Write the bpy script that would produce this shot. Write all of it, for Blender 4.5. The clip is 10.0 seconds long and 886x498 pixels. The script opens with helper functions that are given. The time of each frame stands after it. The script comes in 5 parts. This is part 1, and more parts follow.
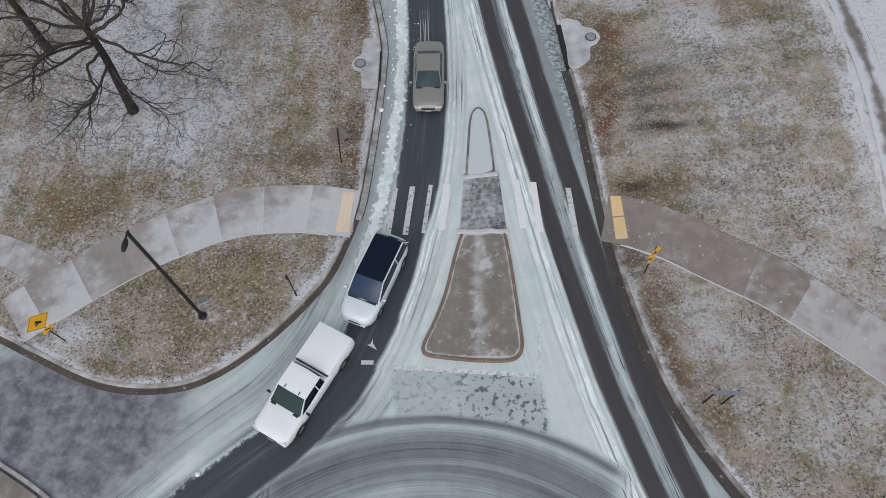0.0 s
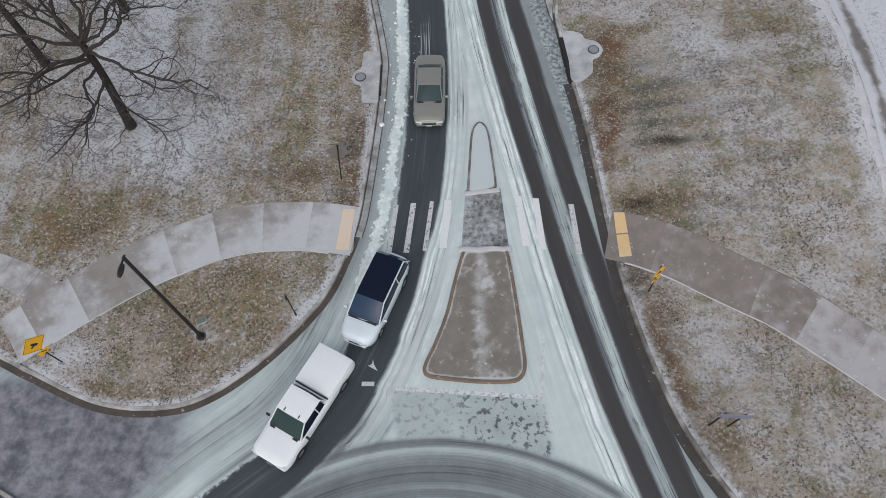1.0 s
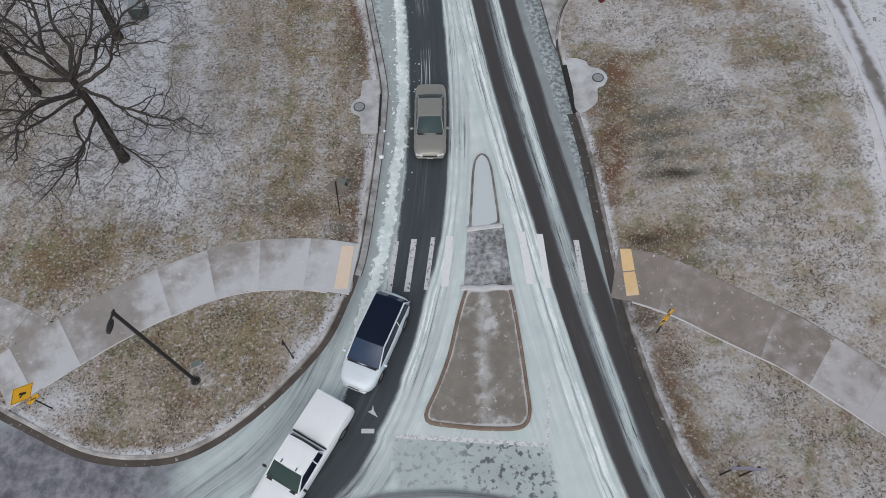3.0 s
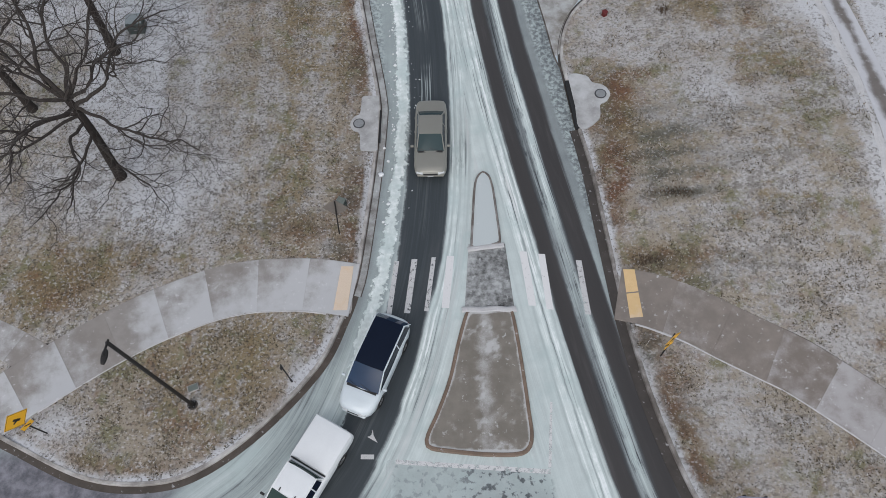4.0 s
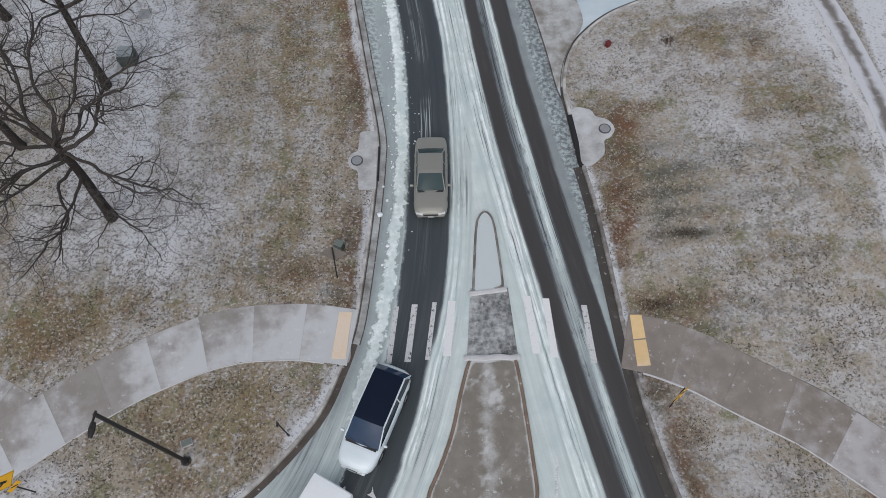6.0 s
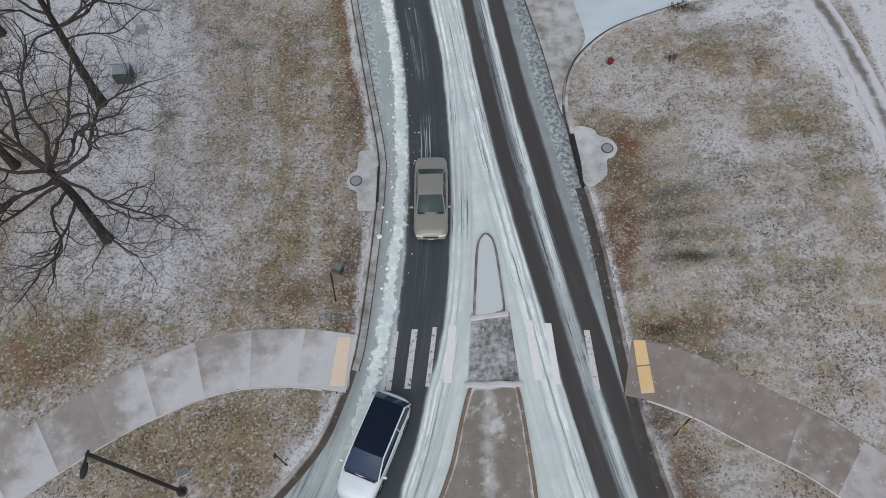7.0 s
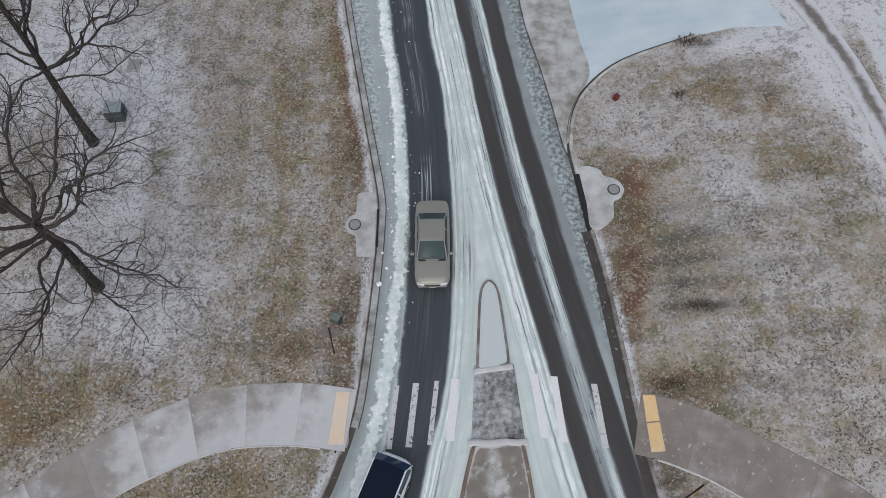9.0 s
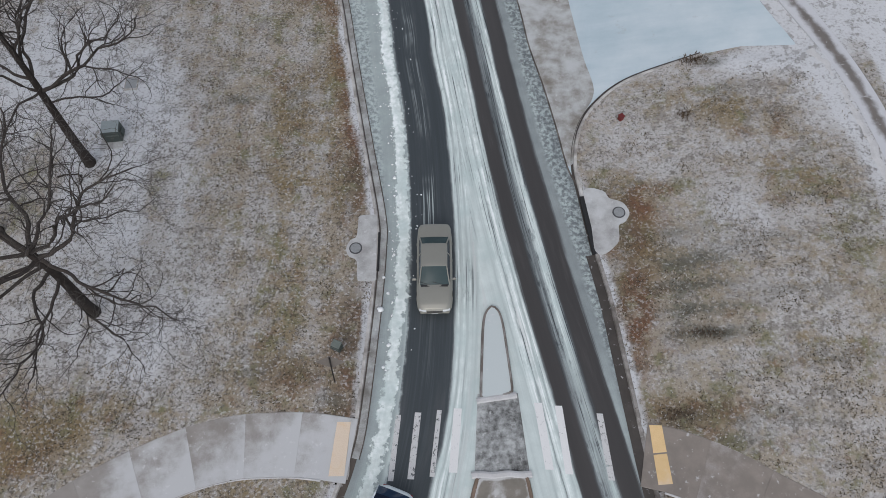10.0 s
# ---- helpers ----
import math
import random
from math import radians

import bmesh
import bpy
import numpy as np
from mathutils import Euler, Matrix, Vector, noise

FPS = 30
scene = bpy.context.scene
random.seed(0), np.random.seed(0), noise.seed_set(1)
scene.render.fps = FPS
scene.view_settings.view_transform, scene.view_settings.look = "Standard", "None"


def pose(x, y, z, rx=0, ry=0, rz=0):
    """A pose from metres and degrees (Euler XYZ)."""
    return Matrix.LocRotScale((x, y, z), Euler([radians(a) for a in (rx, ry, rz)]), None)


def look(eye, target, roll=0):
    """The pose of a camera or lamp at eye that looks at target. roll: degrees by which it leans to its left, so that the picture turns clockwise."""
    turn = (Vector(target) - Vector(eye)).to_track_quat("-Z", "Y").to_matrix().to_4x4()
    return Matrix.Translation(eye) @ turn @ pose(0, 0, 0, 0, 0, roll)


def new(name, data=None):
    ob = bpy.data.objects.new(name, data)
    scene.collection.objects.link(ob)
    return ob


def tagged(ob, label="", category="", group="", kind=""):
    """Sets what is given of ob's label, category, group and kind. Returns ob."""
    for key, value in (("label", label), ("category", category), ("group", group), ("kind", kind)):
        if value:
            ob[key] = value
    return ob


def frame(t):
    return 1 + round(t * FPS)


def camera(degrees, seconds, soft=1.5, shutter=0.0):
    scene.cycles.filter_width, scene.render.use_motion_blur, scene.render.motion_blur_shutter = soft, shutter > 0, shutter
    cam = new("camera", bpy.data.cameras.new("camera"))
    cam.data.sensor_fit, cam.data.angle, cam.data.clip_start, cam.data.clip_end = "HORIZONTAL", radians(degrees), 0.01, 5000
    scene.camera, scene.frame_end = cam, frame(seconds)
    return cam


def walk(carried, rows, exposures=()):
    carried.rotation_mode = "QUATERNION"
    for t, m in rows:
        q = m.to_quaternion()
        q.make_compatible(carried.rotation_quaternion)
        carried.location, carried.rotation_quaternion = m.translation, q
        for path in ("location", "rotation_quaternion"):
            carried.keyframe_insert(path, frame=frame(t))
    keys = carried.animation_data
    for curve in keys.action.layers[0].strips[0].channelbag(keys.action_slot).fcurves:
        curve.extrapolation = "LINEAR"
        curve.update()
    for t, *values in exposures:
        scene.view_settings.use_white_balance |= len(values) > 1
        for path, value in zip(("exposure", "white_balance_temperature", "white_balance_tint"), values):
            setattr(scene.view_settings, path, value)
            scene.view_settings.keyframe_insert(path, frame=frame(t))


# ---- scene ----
cam = camera(65.8, 10.0, 0.8)
PATH = [
    (0, (0.678, -2.83, 31.689), (0.644, -2.009, 30.087), -2.8),
    (0.5, (0.67, -2.302, 31.714), (0.634, -1.482, 30.112), -3.0),
    (1, (0.666, -1.798, 31.7), (0.629, -0.977, 30.099), -3.1),
    (1.5, (0.655, -1.303, 31.667), (0.617, -0.48, 30.067), -3.2),
    (2, (0.625, -0.796, 31.648), (0.589, 0.03, 30.049), -3.2),
    (2.5, (0.585, -0.221, 31.656), (0.549, 0.603, 30.056), -3.2),
    (4, (0.603, 1.445, 31.692), (0.564, 2.272, 30.093), -3.4),
    (4.5, (0.553, 2.023, 31.708), (0.516, 2.851, 30.11), -3.3),
    (5, (0.525, 2.629, 31.73), (0.49, 3.457, 30.132), -3.3),
    (5.5, (0.51, 3.258, 31.77), (0.475, 4.085, 30.172), -3.4),
    (7, (0.455, 5.207, 31.856), (0.422, 6.035, 30.257), -3.3),
    (7.5, (0.455, 5.839, 31.879), (0.422, 6.666, 30.281), -3.4),
    (8, (0.475, 6.501, 31.877), (0.44, 7.33, 30.28), -3.5),
    (8.5, (0.442, 7.149, 31.893), (0.407, 7.98, 30.297), -3.5),
    (9, (0.403, 7.831, 31.922), (0.37, 8.662, 30.326), -3.5),
    (9.5, (0.339, 8.507, 31.933), (0.307, 9.339, 30.337), -3.4),
    (10, (0.28, 9.179, 31.939), (0.248, 10.013, 30.344), -3.4),
]
walk(cam, [(t, look(eye, target, roll)) for t, eye, target, roll in PATH], [(0.0, 0.25, 6500, 10), (10.0, 0.25, 6500, 10)])

# ---- light: a dull overcast winter day ----
world = bpy.data.worlds.new("overcast_sky")
scene.world = world
world.use_nodes = True
wn, wl = world.node_tree.nodes, world.node_tree.links
sky = wn.new("ShaderNodeTexSky")
sky.sky_type, sky.sun_disc = "NISHITA", False
sky.sun_elevation, sky.sun_rotation = radians(48), radians(200)
sky.air_density, sky.dust_density, sky.ozone_density = 1.0, 2.0, 1.0
pale = wn.new("ShaderNodeHueSaturation")
pale.inputs["Saturation"].default_value = 0.42
wl.new(sky.outputs[0], pale.inputs["Color"])
wl.new(pale.outputs[0], wn["Background"].inputs["Color"])
wn["Background"].inputs["Strength"].default_value = 0.14
sun = new("sun", bpy.data.lights.new("sun", "SUN"))
sun.data.energy, sun.data.angle, sun.data.color = 0.55, radians(60), (1.0, 0.98, 0.96)
sun.matrix_world = look((8, -20, 30), (0, 0, 0))


# ---- small tools ----
def smooth(v):
    v = np.clip(v, 0, 1)
    return v * v * (3 - 2 * v)


def band(v, a, b, soft):
    """1 between a and b, fading over soft."""
    return smooth((v - a) / soft + 0.5) * smooth((b - v) / soft + 0.5)


def vnoise(x, y, seed=0):
    """Value noise on arrays, 0 to 1."""
    xi, yi = np.floor(x).astype(np.int64), np.floor(y).astype(np.int64)
    fx, fy = x - xi, y - yi
    fx, fy = fx * fx * (3 - 2 * fx), fy * fy * (3 - 2 * fy)

    def cell(a, b):
        n = (a * 374761393 + b * 668265263 + seed * 1442695041) & 0x7FFFFFFF
        n = ((n ^ (n >> 13)) * 1274126177) & 0x7FFFFFFF
        return ((n ^ (n >> 16)) & 0xFFFF) / 65535.0

    return (cell(xi, yi) * (1 - fx) + cell(xi + 1, yi) * fx) * (1 - fy) + (cell(xi, yi + 1) * (1 - fx) + cell(xi + 1, yi + 1) * fx) * fy


def fbm(x, y, size, seed=0, octaves=4):
    total, amp, norm = 0, 1.0, 0
    for k in range(octaves):
        total = total + amp * vnoise(x / size * 2 ** k + 17.3 * k, y / size * 2 ** k - 9.1 * k, seed + k)
        norm += amp
        amp *= 0.55
    return total / norm


def spline(points, step=0.4, closed=False):
    """A smooth line through control points, in even steps."""
    p = np.array(points, float)
    if closed:
        p = np.vstack([p[-1], p, p[0], p[1]])
    else:
        p = np.vstack([2 * p[0] - p[1], p, 2 * p[-1] - p[-2]])
    out = []
    for i in range(1, len(p) - 2):
        a, b, c, d = p[i - 1:i + 3]
        n = max(2, int(np.ceil(np.linalg.norm(c - b) / step)))
        t = np.linspace(0, 1, n, endpoint=False)[:, None]
        out.append(0.5 * (2 * b + (c - a) * t + (2 * a - 5 * b + 4 * c - d) * t ** 2 + (3 * b - a - 3 * c + d) * t ** 3))
    if not closed:
        out.append(p[-2:-1])
    return np.vstack(out)


def normals(line, closed=False):
    if closed:
        d = np.roll(line, -1, 0) - np.roll(line, 1, 0)
    else:
        d = np.gradient(line, axis=0)
    d = d / np.linalg.norm(d, axis=1)[:, None]
    return np.stack([-d[:, 1], d[:, 0]], 1)


def offset(line, w, closed=False):
    return line + normals(line, closed) * w


def sdf(poly, X, Y):
    """Distance to the edge of a polygon, positive inside."""
    shape, px, py = X.shape, X.ravel(), Y.ravel()
    best, inside = np.empty(px.size), np.zeros(px.size, bool)
    a = np.asarray(poly, float)
    b = np.roll(a, -1, 0)
    for s in range(0, px.size, 8000):
        x, y = px[s:s + 8000, None], py[s:s + 8000, None]
        ex, ey = b[:, 0] - a[:, 0], b[:, 1] - a[:, 1]
        t = np.clip(((x - a[:, 0]) * ex + (y - a[:, 1]) * ey) / (ex * ex + ey * ey + 1e-12), 0, 1)
        best[s:s + 8000] = np.sqrt(((x - a[:, 0] - t * ex) ** 2 + (y - a[:, 1] - t * ey) ** 2).min(1))
        cross = (a[:, 1] > y) != (b[:, 1] > y)
        with np.errstate(divide="ignore", invalid="ignore"):
            xc = a[:, 0] + (y - a[:, 1]) / (b[:, 1] - a[:, 1]) * ex
        inside[s:s + 8000] = (cross & (x < xc)).sum(1) % 2 == 1
    return np.where(inside, best, -best).reshape(shape)


def along(line, X, Y):
    """Signed distance to an open line (positive on its left) and the length along it."""
    shape, px, py = X.shape, X.ravel(), Y.ravel()
    a, b = line[:-1], line[1:]
    e = b - a
    ln = np.linalg.norm(e, axis=1)
    start = np.concatenate([[0], np.cumsum(ln)[:-1]])
    dist, run = np.empty(px.size), np.empty(px.size)
    for s in range(0, px.size, 8000):
        x, y = px[s:s + 8000, None], py[s:s + 8000, None]
        t = np.clip(((x - a[:, 0]) * e[:, 0] + (y - a[:, 1]) * e[:, 1]) / (ln ** 2), 0, 1)
        dx, dy = x - a[:, 0] - t * e[:, 0], y - a[:, 1] - t * e[:, 1]
        d2 = dx * dx + dy * dy
        k = d2.argmin(1)
        r = np.arange(len(k))
        side = np.sign(e[k, 0] * dy[r, k] - e[k, 1] * dx[r, k])
        dist[s:s + 8000] = np.sqrt(d2[r, k]) * side
        run[s:s + 8000] = start[k] + t[r, k] * ln[k]
    return dist.reshape(shape), run.reshape(shape)


def terrain(x, y):
    """The rise of the ground towards the north-east."""
    return 0.15 * np.clip(np.asarray(x, float) - 8.8, 0, 12.6) * smooth((np.asarray(y, float) - 9.9) / 14.4)


def mesh_object(name, verts, faces, material, parent=None, label="", shade=False):
    me = bpy.data.meshes.new(name)
    me.from_pydata([tuple(map(float, v)) for v in verts], [], [tuple(map(int, f)) for f in faces])
    me.materials.append(material)
    if shade:
        me.polygons.foreach_set("use_smooth", [True] * len(me.polygons))
    me.update()
    ob = new(name, me)
    ob.parent = parent
    if label:
        ob["label"] = label
    return ob


def part(name, bm, material, parent, label="", shade=False):
    me = bpy.data.meshes.new(name)
    bmesh.ops.recalc_face_normals(bm, faces=bm.faces)
    bm.to_mesh(me)
    bm.free()
    me.materials.append(material)
    if shade:
        me.polygons.foreach_set("use_smooth", [True] * len(me.polygons))
    ob = new(name, me)
    ob.parent = parent
    if label:
        ob["label"] = label
    return ob


def structure(ob, label):
    return tagged(ob, label, kind="structure")


def thing(name, m, label, category, group=""):
    ob = new(name)
    ob.matrix_world = m
    return tagged(ob, label, category, group)


def box_bm(sx, sy, sz, m=Matrix(), bevel=0.0, bm=None):
    """A box with its base at z 0, bevelled."""
    own = bmesh.new()
    bmesh.ops.create_cube(own, size=1, matrix=Matrix.Translation((0, 0, sz / 2)) @ Matrix.Diagonal((sx, sy, sz, 1)))
    if bevel:
        bmesh.ops.bevel(own, geom=own.edges[:], offset=bevel, segments=2, affect="EDGES", profile=0.5)
    own.transform(m)
    if bm is None:
        return own
    me = bpy.data.meshes.new("tmp")
    own.to_mesh(me)
    own.free()
    bm.from_mesh(me)
    bpy.data.meshes.remove(me)
    return bm


def tube_bm(p, q, r0, r1, sides=12, bm=None):
    bm = bm or bmesh.new()
    d = Vector(q) - Vector(p)
    m = Matrix.Translation((Vector(p) + Vector(q)) / 2) @ d.to_track_quat("Z", "Y").to_matrix().to_4x4()
    bmesh.ops.create_cone(bm, cap_ends=True, segments=sides, radius1=r0, radius2=r1, depth=d.length, matrix=m)
    return bm


def sheet(name, xs, ys, field, height, material, parent=None):
    """A level sheet over the part of a grid where field is positive, its rim cut along the zero line. Returns object and the places of its vertices."""
    ny, nx = field.shape
    keep = field > 0
    index = -np.ones((ny, nx), int)
    index[keep] = np.arange(keep.sum())
    X, Y = np.meshgrid(xs, ys)
    verts = [np.stack([X[keep], Y[keep]], 1)]
    count = keep.sum()
    extra, cut = [], {}
    c = keep[:-1, :-1].astype(int) + keep[:-1, 1:] + keep[1:, 1:] + keep[1:, :-1]
    jj, ii = np.nonzero(c == 4)
    faces = np.stack([index[jj, ii], index[jj, ii + 1], index[jj + 1, ii + 1], index[jj + 1, ii]], 1).tolist()

    def crossing(p, q):
        key = (p, q) if p < q else (q, p)
        if key not in cut:
            a, b = field[p], field[q]
            t = a / (a - b)
            cut[key] = count + len(extra)
            extra.append((X[p] + (X[q] - X[p]) * t, Y[p] + (Y[q] - Y[p]) * t))
        return cut[key]

    for j, i in zip(*np.nonzero((c > 0) & (c < 4))):
        ring = [(j, i), (j, i + 1), (j + 1, i + 1), (j + 1, i)]
        poly = []
        for p, q in zip(ring, ring[1:] + ring[:1]):
            if keep[p]:
                poly.append(index[p])
            if keep[p] != keep[q]:
                poly.append(crossing(p, q))
        if len(poly) > 2:
            faces.append(poly)
    if extra:
        verts.append(np.array(extra))
    v = np.vstack(verts)
    ob = mesh_object(name, np.column_stack([v, height(v[:, 0], v[:, 1])]), faces, material, parent)
    return ob, v


def attribute(ob, name, values):
    a = ob.data.attributes.new(name, "FLOAT", "POINT")
    a.data.foreach_set("value", np.asarray(values, np.float32))


def vector_attribute(ob, name, u, v):
    a = ob.data.attributes.new(name, "FLOAT_VECTOR", "POINT")
    a.data.foreach_set("vector", np.column_stack([u, v, np.zeros(len(u))]).astype(np.float32).ravel())


def sweep(name, line, profile, material, zs, closed=False, lift=None, parent=None):
    """A profile of (offset to the left, height) drawn along a line; lift scales the heights point by point."""
    n = normals(line, closed)
    lift = np.ones(len(line)) if lift is None else lift
    rows = [np.column_stack([line + n * o, zs + h * lift]) for o, h in profile]
    v, m = np.stack(rows, 1).reshape(-1, 3), len(profile)
    faces = []
    for i in range(len(line) if closed else len(line) - 1):
        k = (i + 1) % len(line)
        for j in range(m - 1):
            faces.append((i * m + j, i * m + j + 1, k * m + j + 1, k * m + j))
    return mesh_object(name, v, faces, material, parent)


# ---- materials ----
class Nodes:
    """A small builder of node materials."""

    def __init__(self, name):
        self.mat = bpy.data.materials.new(name)
        self.mat.use_nodes = True
        self.t = self.mat.node_tree
        self.bsdf = self.t.nodes["Principled BSDF"]
        self.out = self.t.nodes["Material Output"]

    def add(self, kind, **inputs):
        n = self.t.nodes.new(kind)
        for k, v in inputs.items():
            self.put(n.inputs[k.replace("_", " ")], v)
        return n

    def put(self, socket, v):
        if isinstance(v, bpy.types.NodeSocket):
            self.t.links.new(v, socket)
        else:
            socket.default_value = v

    def place(self, scale=(1, 1, 1), attr=None, offset_by=None):
        if attr:
            src = self.add("ShaderNodeAttribute")
            src.attribute_name = attr
            src = src.outputs["Vector"]
        else:
            src = self.add("ShaderNodeTexCoord").outputs["Object"]
        m = self.add("ShaderNodeMapping", Vector=src)
        m.inputs["Scale"].default_value = scale
        if offset_by is not None:
            self.t.links.new(offset_by, m.inputs["Location"])
        return m.outputs[0]

    def noise(self, scale, detail=4, rough=0.6, vec=None):
        n = self.add("ShaderNodeTexNoise", Vector=vec if vec is not None else self.place(), Scale=scale, Detail=detail, Roughness=rough)
        return n.outputs["Fac"]

    def value(self, attr):
        n = self.add("ShaderNodeAttribute")
        n.attribute_name = attr
        return n.outputs["Fac"]

    def math(self, op, a, b=0.0, c=0.0):
        n = self.t.nodes.new("ShaderNodeMath")
        n.operation = op
        for s, v in zip(n.inputs, (a, b, c)):
            self.put(s, v)
        return n.outputs[0]

    def spread(self, base, *terms):
        """base plus each noise, centred on 0, times its weight."""
        for n, w in terms:
            base = self.math("ADD", base, self.math("MULTIPLY_ADD", n, w, -0.5 * w))
        return base

    def step(self, v, a, b, lo=0.0, hi=1.0):
        n = self.add("ShaderNodeMapRange", Value=v)
        n.interpolation_type = "SMOOTHSTEP"
        for k, x in zip(("From Min", "From Max", "To Min", "To Max"), (a, b, lo, hi)):
            n.inputs[k].default_value = x
        return n.outputs[0]

    def ramp(self, v, stops):
        n = self.add("ShaderNodeValToRGB", Fac=v)
        e = n.color_ramp.elements
        while len(e) < len(stops):
            e.new(0.5)
        for el, (p, col) in zip(e, stops):
            el.position, el.color = p, (*col, 1)
        return n.outputs[0]

    def mix(self, f, a, b):
        n = self.t.nodes.new("ShaderNodeMix")
        n.data_type = "RGBA"
        for s, v in zip((n.inputs[0], n.inputs[6], n.inputs[7]), (f, a, b)):
            self.put(s, (*v, 1) if isinstance(v, tuple) and len(v) == 3 else v)
        return n.outputs[2]

    def bump(self, h, distance, strength=1.0):
        n = self.add("ShaderNodeBump", Height=h, Distance=distance, Strength=strength)
        self.t.links.new(n.outputs[0], self.bsdf.inputs["Normal"])

    def finish(self, colour, rough=0.7, metal=0.0, spec=0.5):
        for k, v in (("Base Color", colour), ("Roughness", rough), ("Metallic", metal), ("Specular IOR Level", spec)):
            self.put(self.bsdf.inputs[k], (*v, 1) if isinstance(v, tuple) and len(v) == 3 else v)
        return self.mat


def island_random(n):
    return n.add("ShaderNodeNewGeometry").outputs["Random Per Island"]


def make_road():
    n = Nodes("asphalt_under_ice")
    s = n.value("snow")
    streak = n.noise(1.0, 6, 0.66, n.place((3.4, 0.09, 1), "lane"))
    hair = n.noise(1.0, 2, 0.6, n.place((11, 0.13, 1), "lane"))
    wide = n.noise(1.0, 4, 0.6, n.place((1.1, 0.05, 1), "lane"))
    jitter = n.math("SUBTRACT", n.noise(1.0, 5, 0.65, n.place((2.2, 0.55, 1), "lane")), 0.5)
    rag = n.math("SUBTRACT", n.noise(2.4, 6, 0.66), 0.5)
    blot, grain, mottle = n.noise(1.1, 5, 0.62), n.noise(13, 4, 0.7), n.noise(4.2, 4, 0.6)
    calm, flaky, scour = n.value("calm"), n.value("flaky"), n.value("scour")
    lump, fleck = n.noise(1.25, 6, 0.70), n.noise(3.1, 3, 0.55)
    # ice: smooth where nobody drives, combed into streaks where wheels have scoured it
    cov = n.spread(s, (blot, 0.16), (grain, 0.10))
    comb = n.spread(0.0, (streak, 0.95), (hair, 0.75), (wide, 0.35))
    cov = n.math("MULTIPLY_ADD", comb, scour, cov)
    dark_hair = n.step(n.spread(hair, (streak, 0.5)), 0.40, 0.30)
    cov = n.math("MULTIPLY_ADD", n.math("MULTIPLY", dark_hair, n.step(scour, 0.30, 0.60)), -0.28, cov)
    slush = n.step(n.spread(n.noise(1.0, 5, 0.66, n.place((4.5, 0.9, 1), "lane")), (streak, 0.5)), 0.54, 0.70, 0, -0.22)
    cov = n.math("MULTIPLY_ADD", slush, n.step(scour, 0.50, 0.78), cov)
    flakes = n.math("MULTIPLY", n.value("flakes"), n.step(n.spread(mottle, (grain, 0.2)), 0.38, 0.62, -0.10, 0.16))
    cov = n.math("ADD", cov, flakes)
    cov = n.math("MULTIPLY_ADD", n.math("SUBTRACT", lump, 0.5), n.math("MULTIPLY", calm, 0.55), cov)
    cov = n.math("MULTIPLY_ADD", n.step(n.spread(fleck, (blot, 0.2)), 0.52, 0.64, 0, -0.34), flaky, cov)
    # lines of thrown slush along the wheel tracks and the lane
    for key, drift, stops in (("beside_track", 0.30, [(0.0, 0.5), (0.06, 0.62), (0.12, 0.34), (0.18, 0.66), (0.27, 0.62), (0.31, 0.26), (0.36, 0.60), (0.48, 0.58), (0.53, 0.40), (0.60, 0.52), (1.0, 0.5)]),
                              ("beside_lane", 0.22, [(0.0, 0.40), (0.08, 0.62), (0.14, 0.36), (0.20, 0.60), (0.26, 0.58), (0.30, 0.34), (0.36, 0.58), (0.55, 0.44), (0.62, 0.55), (1.0, 0.5)])):
        at = n.math("MULTIPLY", n.math("MULTIPLY_ADD", jitter, drift, n.value(key)), 0.5)
        line = n.math("SUBTRACT", n.ramp(at, [(p, (g, g, g)) for p, g in stops]), 0.5)
        there = n.step(n.spread(wide, (blot, 0.5)), 0.34, 0.60, 0.15, 1.15)
        cov = n.math("MULTIPLY_ADD", line, there, cov)
    # the bared lane and the two wheel tracks, with ragged or combed edges
    ragged = n.value("ragged")
    edge = n.math("MULTIPLY_ADD", jitter, 0.22, n.value("lane_in"))
    edge = n.math("MULTIPLY_ADD", rag, n.math("MULTIPLY", ragged, 0.9), edge)
    bare = n.step(n.math("MULTIPLY_ADD", n.math("SUBTRACT", hair, 0.5), 0.24, edge), -0.09, 0.12)
    scuff = n.math("MULTIPLY", n.value("scuff"), n.step(n.spread(hair, (streak, 0.5)), 0.47, 0.60))
    lane_cov = n.math("MULTIPLY_ADD", scuff, 0.36, n.spread(0.155, (streak, 0.18), (hair, 0.10), (wide, 0.16), (grain, 0.05)))
    cov = n.mix(bare, cov, lane_cov)
    rut = n.math("MULTIPLY_ADD", jitter, 0.16, n.value("track_in"))
    rut = n.math("MULTIPLY_ADD", n.math("SUBTRACT", hair, 0.5), 0.26, rut)
    rut = n.step(rut, -0.10, 0.14)
    cov = n.mix(rut, cov, n.spread(0.125, (streak, 0.12), (wide, 0.10), (grain, 0.04)))
    ridge = n.step(n.math("MULTIPLY_ADD", rag, 1.10, n.value("ridge_in")), -0.05, 0.22)
    cov = n.math("MAXIMUM", cov, n.math("MULTIPLY", ridge, n.spread(0.93, (mottle, 0.35), (wide, 0.35), (blot, 0.25))))
    col = n.ramp(cov, [(0.0, (0.024, 0.029, 0.032)), (0.16, (0.046, 0.055, 0.061)), (0.28, (0.084, 0.096, 0.101)), (0.45, (0.19, 0.213, 0.22)), (0.68, (0.395, 0.452, 0.448)), (0.92, (0.625, 0.688, 0.675)), (1.0, (0.80, 0.84, 0.84))])
